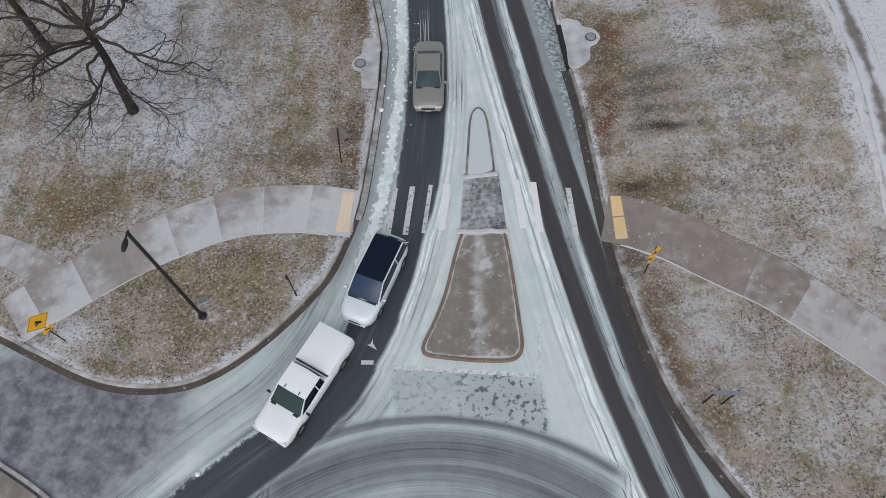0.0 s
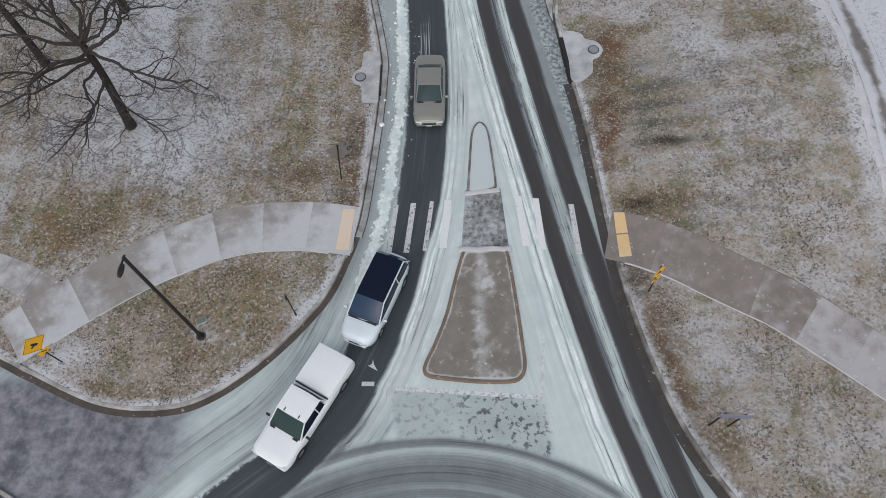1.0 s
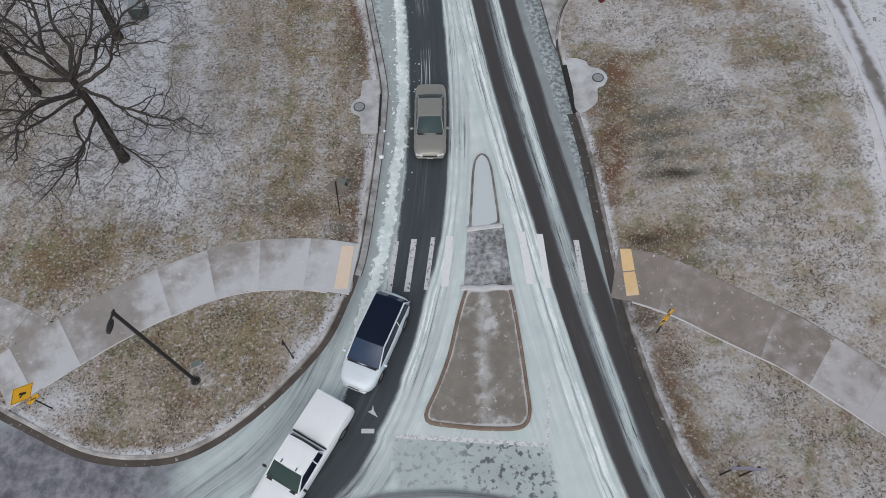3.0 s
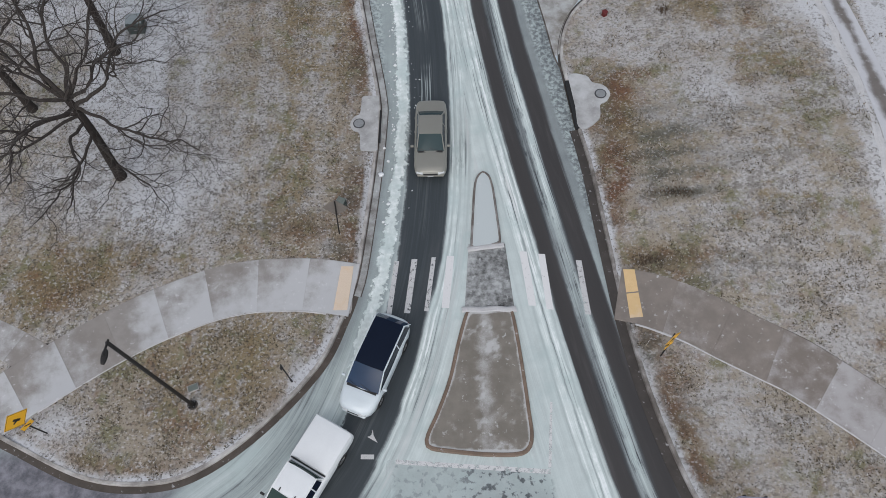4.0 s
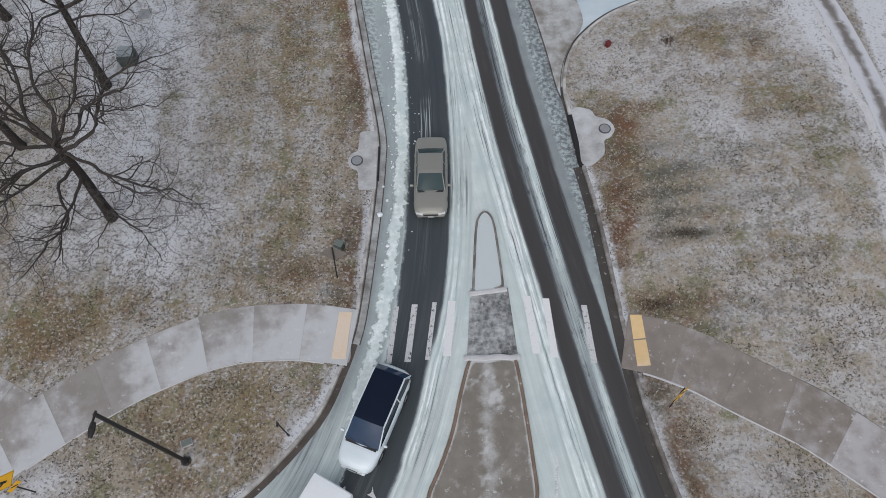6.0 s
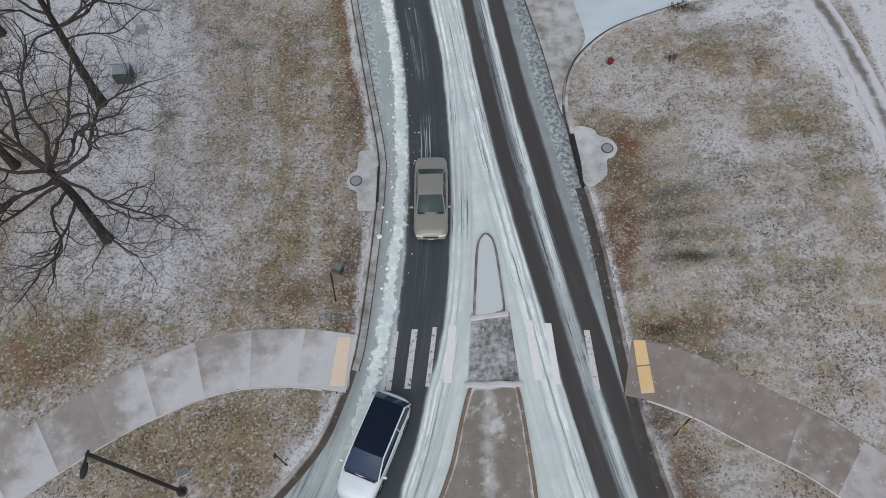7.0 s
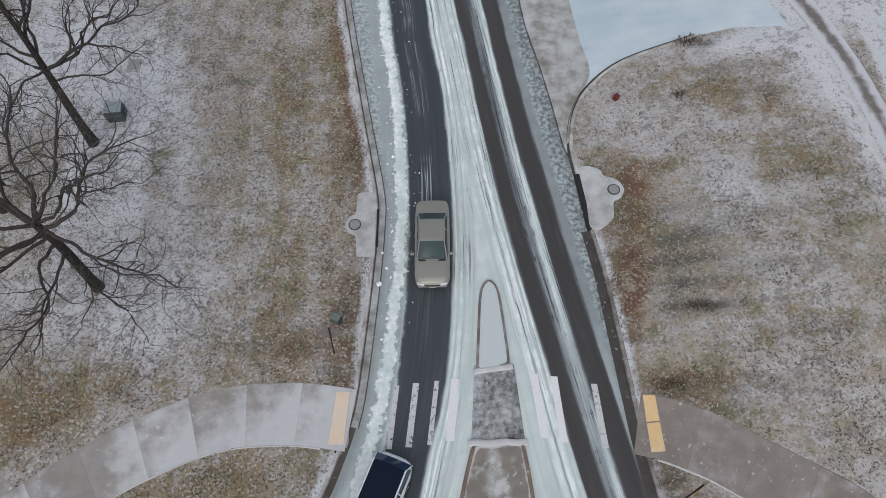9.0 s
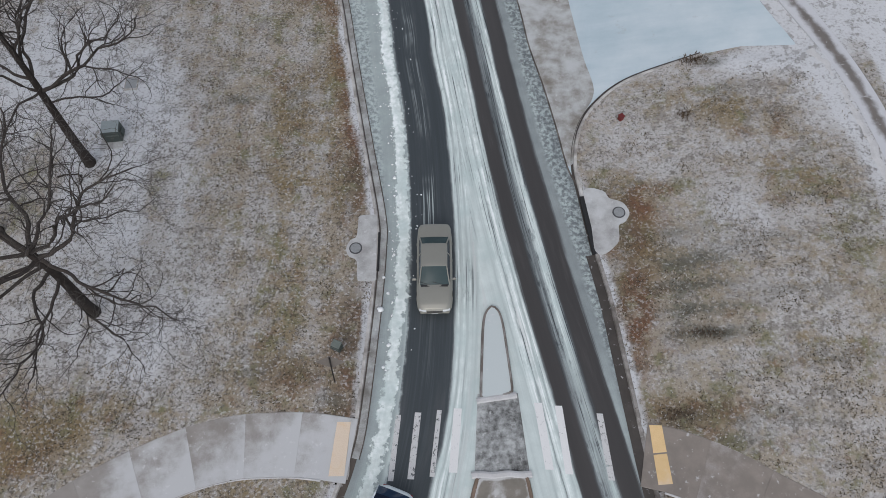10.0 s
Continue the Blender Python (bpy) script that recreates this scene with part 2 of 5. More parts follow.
    col = n.mix(n.math("MULTIPLY", rut, 0.8), col, n.mix(wide, (0.036, 0.032, 0.031), (0.070, 0.062, 0.059)))
    film = n.step(n.noise(0.45, 4, 0.6), 0.48, 0.66, 0, 0.55)
    icy = n.step(cov, 0.5, 0.8)
    col = n.mix(n.math("MULTIPLY", film, icy), col, (0.43, 0.52, 0.512))
    blush = n.step(n.noise(1.0, 4, 0.6, n.place((1.5, 0.07, 1), "lane")), 0.54, 0.70, 0, 0.40)
    col = n.mix(n.math("MULTIPLY", blush, icy), col, (0.56, 0.535, 0.535))
    col = n.mix(n.step(n.noise(1.0, 5, 0.65, n.place((1.1, 0.10, 1), "lane")), 0.52, 0.72, 0, 0.25), col, n.mix(0.5, col, (0.23, 0.22, 0.215)))
    # lilac reflection on the west leg, mixed into its colour
    col = n.mix(n.math("MULTIPLY", calm, 0.55), col, n.mix(n.step(lump, 0.32, 0.68), (0.105, 0.097, 0.118), (0.33, 0.312, 0.358)))
    n.bump(n.math("ADD", n.math("MULTIPLY", cov, 1.0), n.math("MULTIPLY", grain, 0.4)), 0.015, 0.6)
    return n.finish(col, n.step(cov, 0.1, 0.7, 0.42, 0.75), 0, 0.35)


def make_lot():
    n = Nodes("smooth_blue_ice")
    band_, cloud, fleck = n.noise(1.0, 5, 0.6, n.place((0.10, 0.9, 1))), n.noise(0.35, 4, 0.6), n.noise(5, 3)
    f = n.spread(0.5, (band_, 0.9), (cloud, 0.9), (fleck, 0.12))
    col = n.ramp(f, [(0.0, (0.33, 0.42, 0.47)), (0.45, (0.43, 0.51, 0.555)), (1.0, (0.58, 0.63, 0.66))])
    col = n.mix(n.step(n.noise(0.8, 4, 0.7), 0.62, 0.74, 0, 0.5), col, (0.36, 0.38, 0.40))
    n.bump(fleck, 0.01, 0.4)
    return n.finish(col, n.step(cloud, 0.3, 0.7, 0.55, 0.75), 0, 0.35)


def make_lawn():
    n = Nodes("winter_lawn")
    s, tone = n.value("snow"), n.value("tone")
    split = n.add("ShaderNodeSeparateXYZ", Vector=n.place())
    east = n.step(split.outputs[0], 4.0, 6.0)
    mown = n.mix(east, n.noise(1.0, 5, 0.62, n.place((1.5, 0.16, 1))), n.noise(1.0, 5, 0.62, n.place((0.24, 1.25, 1))))
    big, mid, fine, speck = n.noise(0.24, 4), n.noise(0.85, 6, 0.62), n.noise(2.6, 5, 0.66), n.noise(6.5, 3, 0.6)
    clump = n.noise(1.9, 4, 0.65)
    dry = n.mix(n.step(n.spread(tone, (mid, 0.9), (mown, 0.4), (fine, 0.35)), 0.28, 0.72), (0.300, 0.262, 0.212), (0.205, 0.158, 0.090))
    dry = n.mix(n.step(n.spread(n.noise(1.3, 4, 0.65), (n.noise(0.35, 3), 0.6)), 0.53, 0.66, 0, 0.75), dry, (0.165, 0.102, 0.062))
    dry = n.mix(n.step(n.spread(n.noise(0.9, 4, 0.65), (n.noise(0.27, 3), 0.7)), 0.51, 0.64, 0, 0.75), dry, (0.160, 0.158, 0.088))
    rust = n.math("MULTIPLY", n.value("rust"), n.step(n.spread(0.5, (mid, 1.0), (fine, 0.8)), 0.28, 0.55))
    dry = n.mix(rust, dry, n.mix(speck, (0.070, 0.036, 0.024), (0.215, 0.115, 0.068)))
    cov = n.spread(s, (big, 0.45), (mid, 1.15), (mown, 0.65), (fine, 0.95), (speck, 0.30))
    white = n.mix(n.step(n.spread(s, (fine, 0.5), (big, 0.5)), 0.62, 1.0), (0.385, 0.372, 0.364), (0.535, 0.545, 0.568))
    col = n.mix(n.step(n.math("SUBTRACT", cov, n.math("MULTIPLY", rust, 0.35)), 0.30, 0.76, 0, 0.95), dry, white)
    worn = n.spread(n.noise(1.7, 5, 0.68), (n.noise(0.32, 3), 0.5))
    col = n.mix(n.step(worn, 0.53, 0.63, 0, 0.42), col, (0.105, 0.086, 0.064))
    col = n.mix(n.math("MULTIPLY", n.value("wet"), n.step(n.spread(0.5, (mid, 0.9), (fine, 1.0)), 0.05, 0.6)), col, (0.100, 0.098, 0.080))
    grit, frost = n.noise(6.8, 4, 0.62), n.noise(6.2, 4, 0.62, n.place((1, 1.15, 1)))
    dark = n.spread(grit, (clump, 0.26), (n.noise(0.5, 3), 0.16))
    calmer = n.math("MULTIPLY", n.step(s, 0.75, 1.15, 1.0, 0.45), n.math("MULTIPLY_ADD", east, -0.26, 1.0))
    col = n.mix(n.math("MULTIPLY", n.step(dark, 0.50, 0.62, 0, 0.86), calmer), col, n.mix(0.30, (0.060, 0.050, 0.040), col))
    light = n.spread(frost, (n.noise(1.4, 4, 0.7), 0.30), (big, 0.10))
    col = n.mix(n.math("MULTIPLY", n.step(light, 0.54, 0.66, 0, 0.60), calmer), col, n.mix(0.25, (0.60, 0.595, 0.595), col))
    n.bump(n.math("ADD", fine, n.math("MULTIPLY", speck, 0.6)), 0.05, 0.7)
    return n.finish(col, 0.9, 0, 0.15)


def make_concrete(name, base, ice=0.35, dark=0.55, icecol=(0.52, 0.52, 0.54), scale=1.4):
    n = Nodes(name)
    rnd = n.add("ShaderNodeObjectInfo").outputs["Random"]
    mid, fine, wide = n.noise(scale, 5, 0.6), n.noise(22, 4, 0.7), n.noise(0.45, 3)
    body = n.mix(n.step(mid, 0.3, 0.7), tuple(c * dark for c in base), base)
    body = n.mix(n.step(rnd, 0.25, 0.9, 0.0, 0.42), body, tuple(c * k for c, k in zip(base, (0.72, 0.69, 0.66))))
    cov = n.spread(n.math("ADD", n.math("ADD", n.step(rnd, 0.15, 0.9, 0.06, -0.06), ice), n.value("snow")), (mid, 0.7), (wide, 0.8), (fine, 0.3))
    col = n.mix(n.step(cov, 0.25, 0.75), body, icecol)
    spots = n.step(n.noise(3.8, 3, 0.6), 0.62, 0.74, 0, 0.6)
    col = n.mix(spots, col, (0.60, 0.60, 0.61))
    n.bump(n.math("ADD", fine, mid), 0.006, 0.5)
    return n.finish(col, n.step(cov, 0.2, 0.7, 0.5, 0.7), 0, 0.35)


def make_plain(name, colour, rough=0.5, metal=0.0, vary=0.25, scale=6.0, spec=0.5, bump=0.0):
    n = Nodes(name)
    a, b = n.noise(scale, 4), n.noise(scale * 7, 3)
    f = n.spread(0.5, (a, 1.0), (b, 0.6))
    if bump:
        n.bump(b, bump)
    return n.finish(n.mix(f, tuple(c * (1 - vary) for c in colour), tuple(min(1, c * (1 + vary)) for c in colour)), rough, metal, spec)


def make_marking(name, low, high, worn):
    """Worn paint: gaps show the road beneath."""
    n = Nodes(name)
    f, g = n.noise(4.0, 5, 0.7), n.noise(30, 3)
    wear = n.step(n.spread(0.5, (f, 1.3), (g, 0.5)), 0.24 + worn, 0.40 + worn)
    n.finish(n.mix(g, (low, low, low), (high, high, high)), 0.7)
    t = n.add("ShaderNodeBsdfTransparent")
    m = n.add("ShaderNodeMixShader", Fac=wear)
    n.t.links.new(t.outputs[0], m.inputs[1])
    n.t.links.new(n.bsdf.outputs[0], m.inputs[2])
    n.t.links.new(m.outputs[0], n.out.inputs["Surface"])
    return n.mat


def make_bark(name, low, high):
    n = Nodes(name)
    a, b = n.noise(3, 5), n.noise(1, 4, 0.7, n.place((14, 14, 2)))
    n.bump(b, 0.03)
    return n.finish(n.mix(n.spread(0.5, (a, 0.8), (b, 0.8)), low, high), 0.9, 0, 0.2)


def make_glass(name, colour, gloss=0.16):
    n = Nodes(name)
    return n.finish(n.mix(n.noise(2.0), tuple(c * 0.8 for c in colour), colour), 0.05, 0, gloss)


def make_pad(name, frost):
    n = Nodes(name)
    v = n.add("ShaderNodeTexVoronoi", Vector=n.place(), Scale=16.0)
    f = n.noise(3, 4)
    ice = n.step(n.spread(0.5, (n.noise(0.7, 3), 1.4), (f, 0.4)), 0.55 - frost, 0.95 - frost, 0, 0.55 + 0.3 * frost)
    col = n.mix(f, (0.62, 0.42, 0.20), (0.72, 0.52, 0.28))
    n.bump(v.outputs["Distance"], 0.01, 0.6)
    return n.finish(n.mix(ice, col, (0.66, 0.58, 0.52)), 0.6)


def make_tuft():
    n = Nodes("dry_grass_blades")
    return n.finish(n.ramp(island_random(n), [(0.0, (0.040, 0.033, 0.025)), (0.35, (0.090, 0.073, 0.050)), (0.60, (0.19, 0.150, 0.100)), (0.84, (0.30, 0.26, 0.21)), (0.97, (0.45, 0.44, 0.43))]), 0.85, 0, 0.2)


ROAD, LAWN, BARK, PAINT, PAD, TUFT = make_road(), make_lawn(), make_bark("dark_bark", (0.014, 0.011, 0.010), (0.060, 0.050, 0.045)), make_marking("worn_road_paint", 0.42, 0.62, 0.045), make_pad("tactile_paving", 0.0), make_tuft()
PAINT_FADED = make_marking("faded_road_paint", 0.52, 0.68, 0.10)
PAINT_ICED = make_marking("iced_road_paint", 0.60, 0.76, -0.05)
TWIG = make_bark("frosted_twig_bark", (0.042, 0.037, 0.035), (0.140, 0.128, 0.122))
PAD_FROSTED = make_pad("frosted_tactile_paving", 0.4)
WALK = make_concrete("icy_sidewalk_concrete", (0.31, 0.288, 0.27), 0.44, 0.8, (0.475, 0.48, 0.49))
WALK_EAST = make_concrete("damp_sidewalk_concrete", (0.245, 0.213, 0.188), 0.22, 0.8, (0.40, 0.385, 0.385))
WALK_FAR = make_concrete("half_snowed_sidewalk_concrete", (0.19, 0.172, 0.16), 0.30, 0.8, (0.50, 0.505, 0.53))
CURB = make_concrete("curb_concrete", (0.36, 0.335, 0.31), 0.42, 0.6, (0.52, 0.51, 0.50))
CURB_DAMP = make_concrete("damp_curb_concrete", (0.20, 0.178, 0.160), 0.30, 0.6, (0.46, 0.45, 0.445))
GUTTER = make_concrete("wet_gutter_and_curb_shade", (0.070, 0.061, 0.055), 0.12, 0.7, (0.26, 0.255, 0.25))
GUTTER_BROWN = make_concrete("brown_wet_gutter_and_curb_shade", (0.105, 0.088, 0.075), 0.18, 0.5, (0.34, 0.32, 0.30))
GUTTER_ICY = make_concrete("icy_gutter_concrete", (0.26, 0.25, 0.235), 0.46, 0.6, (0.44, 0.46, 0.465))
ISLAND = make_concrete("island_concrete", (0.250, 0.230, 0.200), 0.24, 0.66, (0.46, 0.46, 0.455))
NOSE_TOP = make_concrete("iced_island_concrete", (0.33, 0.33, 0.33), 0.5, 0.8, (0.49, 0.535, 0.54))
ISLAND_RIM = make_concrete("island_curb_concrete", (0.225, 0.165, 0.125), 0.12, 0.6, (0.42, 0.39, 0.37))
NOSE_RIM = make_concrete("frosted_island_curb_concrete", (0.17, 0.145, 0.13), 0.42, 0.6, (0.46, 0.46, 0.46))
BOUGH = make_bark("grey_bough_bark", (0.020, 0.016, 0.015), (0.090, 0.078, 0.071))
REFUGE = make_concrete("mottled_refuge_paving", (0.075, 0.074, 0.072), 0.54, 0.6, (0.45, 0.465, 0.465), 3.4)
APRON = make_concrete("taupe_apron_concrete", (0.235, 0.212, 0.18), 0.52, 0.75, (0.45, 0.465, 0.47))
INLET = make_concrete("inlet_top_concrete", (0.38, 0.375, 0.37), 0.42, 0.75, (0.50, 0.51, 0.515))
IRON = make_plain("cast_iron", (0.10, 0.10, 0.105), 0.6, 0.6, 0.3, 9)
LID = make_plain("frosted_iron", (0.26, 0.27, 0.275), 0.6, 0.2, 0.3, 9)
BLACK = make_plain("dark_void", (0.012, 0.012, 0.013), 0.8)
SNOW = make_plain("old_snow", (0.80, 0.82, 0.83), 0.75, 0, 0.08, 3, 0.3, 0.02)
OLD_SNOW = make_plain("grey_snow", (0.50, 0.495, 0.50), 0.8, 0, 0.25, 2, 0.3, 0.02)
BRONZE = make_plain("dark_bronze_metal", (0.022, 0.020, 0.019), 0.5, 0.3, 0.3)
STEEL = make_plain("galvanized_steel", (0.22, 0.22, 0.23), 0.5, 0.7, 0.2)
YELLOW = make_plain("yellow_sign_sheeting", (0.84, 0.44, 0.02), 0.4, 0, 0.06)
SIGN_BLACK = make_plain("black_sign_ink", (0.02, 0.02, 0.02), 0.5)
SIGN_BACK = make_plain("dull_sign_back", (0.175, 0.155, 0.140), 0.6, 0.2, 0.2)
SIGN_BLUE = make_plain("blue_grey_sign", (0.20, 0.20, 0.27), 0.4)
BOX_GREEN = make_plain("dark_green_cabinet_paint", (0.045, 0.058, 0.054), 0.45, 0, 0.3)
BOX_TOP = make_plain("pale_green_lid", (0.25, 0.285, 0.29), 0.5, 0, 0.2)
LID_GREEN = make_plain("grey_green_lid", (0.13, 0.15, 0.135), 0.6, 0, 0.3)
RED = make_plain("dark_red_paint", (0.12, 0.012, 0.012), 0.5, 0, 0.25)

# ---- lines of the plan ----
LEFT_CURB = spline([(-15.75, 99), (-9.18, 57.6), (-6.741, 44.46), (-6.003, 40.005), (-4.779, 33.03), (-3.888, 28.08), (-3.789, 26.01), (-3.996, 22.14), (-4.437, 17.19), (-4.725, 15.48), (-5.202, 13.86),
                    (-6.156, 11.61), (-8.451, 8.874), (-10.98, 6.903), (-13.23, 6.21), (-16.335, 6.453), (-20.034, 7.992), (-23.4, 9.54), (-40.5, 17.1), (-99, 41.4)])
RIGHT_CURB = offset(spline([(16.65, -3.6), (13.266, 1.098), (10.98, 5.067), (9.63, 9.54), (8.937, 13.5), (8.64, 16.47), (8.181, 21.87), (7.956, 23.76), (7.65, 25.74), (7.308, 28.98), (7.155, 30.69), (7.389, 32.4),
                            (7.974, 33.984), (8.946, 35.28), (10.35, 36.36), (12.06, 37.017), (15.12, 37.8)]), 0.14)
APRON_LINE = spline([(7.2, 29.34), (6.669, 30.69), (6.291, 33.435), (5.76, 36.81), (5.148, 40.014), (4.68, 43.92), (2.88, 55.8), (-3.6, 99)])
LEFT_TRACK = spline([(-5.94, 67.5), (-2.52, 44.28), (-1.98, 39.42), (-1.35, 35.01), (-1.035, 30.96), (-0.882, 25.65), (-1.035, 20.88), (-1.44, 17.01), (-1.98, 14.4), (-2.7, 11.52), (-3.825, 8.46), (-5.04, 6.21), (-6.84, 4.05), (-8.64, 2.61), (-10.44, 1.17), (-13.5, -1.8)])
TRACK_A = spline([(-2.4, 67.5), (0.95, 43.5), (1.65, 38.6), (2.38, 33.3), (3.05, 28.8), (3.80, 24.6), (4.52, 20.9), (5.22, 17.4), (5.83, 14.3), (6.45, 11.4), (7.07, 8.7), (7.70, 6.2), (8.30, 4.3), (9.25, 1.35), (11.0, -3.6), (13.0, -8.5), (15.6, -14.5)])
TRACK_B = spline([(-0.5, 67.5), (2.87, 43.5), (3.50, 38.6), (4.22, 33.3), (4.95, 28.8), (5.69, 24.6), (6.34, 20.9), (7.00, 17.4), (7.60, 14.3), (8.21, 11.4), (8.85, 8.7), (9.44, 6.2), (10.02, 4.3), (10.95, 1.35), (12.7, -3.6), (14.7, -8.5), (16.4, -12.5)])
ROUND_C, ROUND_R = (-0.54, -10.44), 15.3

right_low = RIGHT_CURB[RIGHT_CURB[:, 1] < 29.2]
ROAD_EDGE = np.vstack([LEFT_CURB, [(-99, -36), (16.65, -36)], right_low, APRON_LINE])
right_high = RIGHT_CURB[RIGHT_CURB[:, 1] >= 29.2]
LOT_EDGE = np.vstack([right_high, [(17.37, 38.16), (20.34, 37.71), (19.44, 40.5), (18.18, 45), (15.3, 55.8), (7.2, 99)], APRON_LINE[::-1]])

# sidewalk ribbons: centre lines and widths
WEST_WALK = spline([(-4.68, 15.57), (-6.84, 15.885), (-8.64, 15.912), (-9.99, 15.84), (-11.7, 15.48), (-13.275, 14.895), (-14.85, 14.175), (-16.2, 13.41), (-17.55, 12.555), (-18.9, 11.61), (-20.16, 10.71), (-21.51, 9.63)], 0.3)
BRANCH_WALK = spline([(-19.8, 11.97), (-21.87, 13.05), (-23.94, 13.86), (-28.8, 15.48)], 0.3)
EAST_WALK = spline([(8.568, 15.165), (9.99, 14.76), (11.925, 13.905), (13.5, 12.96), (15.075, 12.06), (16.47, 11.25), (17.775, 10.26), (18.99, 9.27), (20.88, 7.65), (24.3, 4.5)], 0.3)
FAR_WALK = spline([(24.48, 7.2), (23.85, 16.2), (23.67, 22.5), (23.49, 27.9), (23.04, 32.4), (22.59, 35.1), (21.87, 37.8), (20.88, 40.95), (19.26, 45.9), (16.65, 54)], 0.3)


def ribbon(line, w):
    return np.vstack([offset(line, w / 2), offset(line, -w / 2)[::-1]])


RIBBONS = [(WEST_WALK, 2.93), (BRANCH_WALK, 1.67), (EAST_WALK, 2.88), (FAR_WALK, 1.35)]

# ---- the lawns: one sheet that reaches the horizon ----
far = np.array([40, 55, 80, 120, 200, 400.0])
gx = np.concatenate([-far[::-1], np.concatenate([np.arange(-36, -26, 0.5), np.arange(-26, 26, 0.2), np.arange(26, 36.1, 0.5)]), far])
gy = np.concatenate([-far[::-1], np.concatenate([np.arange(-8, 0, 0.5), np.arange(0, 46, 0.2), np.arange(46, 56.1, 0.5)]), 20 + far])
GX, GY = np.meshgrid(gx, gy)
paved = sdf(offset(ROAD_EDGE, -0.13, True), GX, GY)
paved = np.maximum(paved, sdf(LOT_EDGE, GX, GY) + 0.0)
for line, w in RIBBONS:
    paved = np.maximum(paved, sdf(ribbon(line, w), GX, GY))
RAMPS = ((-4.68, 15.57), (8.775, 15.12), (-21.51, 9.63))


LOT_RIM = spline([(15.6, 37.95), (17.37, 38.16), (20.34, 37.71), (19.44, 40.5), (18.18, 45), (15.3, 55.8)], 0.5)


def lawn_height(x, y):
    low = np.zeros_like(x)
    for rx, ry in RAMPS:
        low = np.maximum(low, 1 - smooth((np.hypot(x - rx, y - ry) - 1.2) / 2.2))
    rim = 1 - smooth((np.abs(along(LOT_RIM, x, y)[0]) - 0.15) / 1.2)
    return terrain(x, y) + 0.125 - 0.085 * low - 0.118 * rim + 0.05 * (fbm(x, y, 2.5, 5, 3) - 0.5)


def blob(x, y, cx, cy, rx, ry):
    return np.exp(-(((x - cx) / rx) ** 2 + ((y - cy) / ry) ** 2))


def lawn_snow(x, y):
    s = 0.45 + 0.0 * x
    for cx, cy, rx, ry, w in ((-11.9, 9.9, 0.8, 0.7, 0.4), (-14.85, 20.25, 2.9, 3.5, 0.30), (-19.8, 24.3, 5.4, 6.3, 0.22), (-18.6, 33.75, 3.6, 6.4, 0.40), (-12.15, 23.85, 2.7, 2.25, 0.18), (-18.45, 8.73, 1.44, 0.81, 0.3), (-7.2, 11.16, 0.81, 1.08, 0.35),
                              (-8.1, 21.6, 2.7, 2.7, -0.08), (-7.6, 34.2, 3.2, 12.6, -0.10), (-14.85, 18, 2.25, 1.08, -0.12), (-9.9, 12.78, 2.7, 1.17, -0.12), (-13.5, 8.55, 3.15, 1.35, -0.12), (-21.6, 15.75, 2.7, 1.98, -0.12),
                              (18.4, 36.9, 3.6, 1.1, 0.7), (20.52, 35.55, 1.8, 2.6, 0.28), (12.6, 22.05, 1.62, 2.88, -0.12), (12.4, 19.9, 1.3, 0.26, 0.34), (12.6, 20.07, 1.44, 0.315, -0.35), (14.4, 24.3, 5.4, 7.2, 0.04), (11.4, 31.6, 2.8, 2.8, 0.20), (15.0, 27.5, 3.0, 2.6, 0.10), (15.5, 31.0, 2.2, 1.2, 0.12), (10.08, 27, 0.9, 2.7, -0.22),
                              (14.4, 34.2, 3.6, 1.8, -0.16), (10.35, 11.25, 1.35, 1.8, 0.1), (13.5, 8.1, 3.6, 2.7, 0.12), (10.98, 16.92, 1.8, 0.9, -0.25), (10.8, 6.75, 0.9, 2.7, -0.08), (15.3, 3.6, 3.6, 2.7, -0.05)):
        s = s + w * blob(x, y, cx, cy, rx, ry)
    s = s + 0.85 * smooth((x - 23.8) / 0.9) + 0.5 * blob(x, y, -24, 39, 6, 6) - 0.13 * blob(x, y, -11.8, 10.3, 6, 3.0) - 0.26 * blob(x, y, -19.8, 17.6, 4.5, 2.2) + 0.15 * smooth((x - 21) / 2) * smooth((y - 33) / 4) + 0.6 * smooth((x - 18.5) / 2) * smooth((y - 37.2) / 1.5)
    s = s + 0.26 * (vnoise(x * 1.25 + 0.12 * y, y * 0.10, 4) - 0.5) * smooth((-x - 3) / 2) * smooth((y - 13) / 3) + 0.20 * (vnoise(x * 0.10, y * 0.9 + 0.25 * x, 6) - 0.5) * smooth((x - 9) / 2)
    bank = np.abs(along(FAR_WALK, x, y)[0] - 1.25)
    s = s + 0.26 * (1 - smooth((bank - 0.2 - 0.5 * fbm(x, y, 1.2, 24, 3)) / 0.7))
    return s + 0.06 + 0.40 * (fbm(x, y, 4.0, 21, 4) - 0.5)


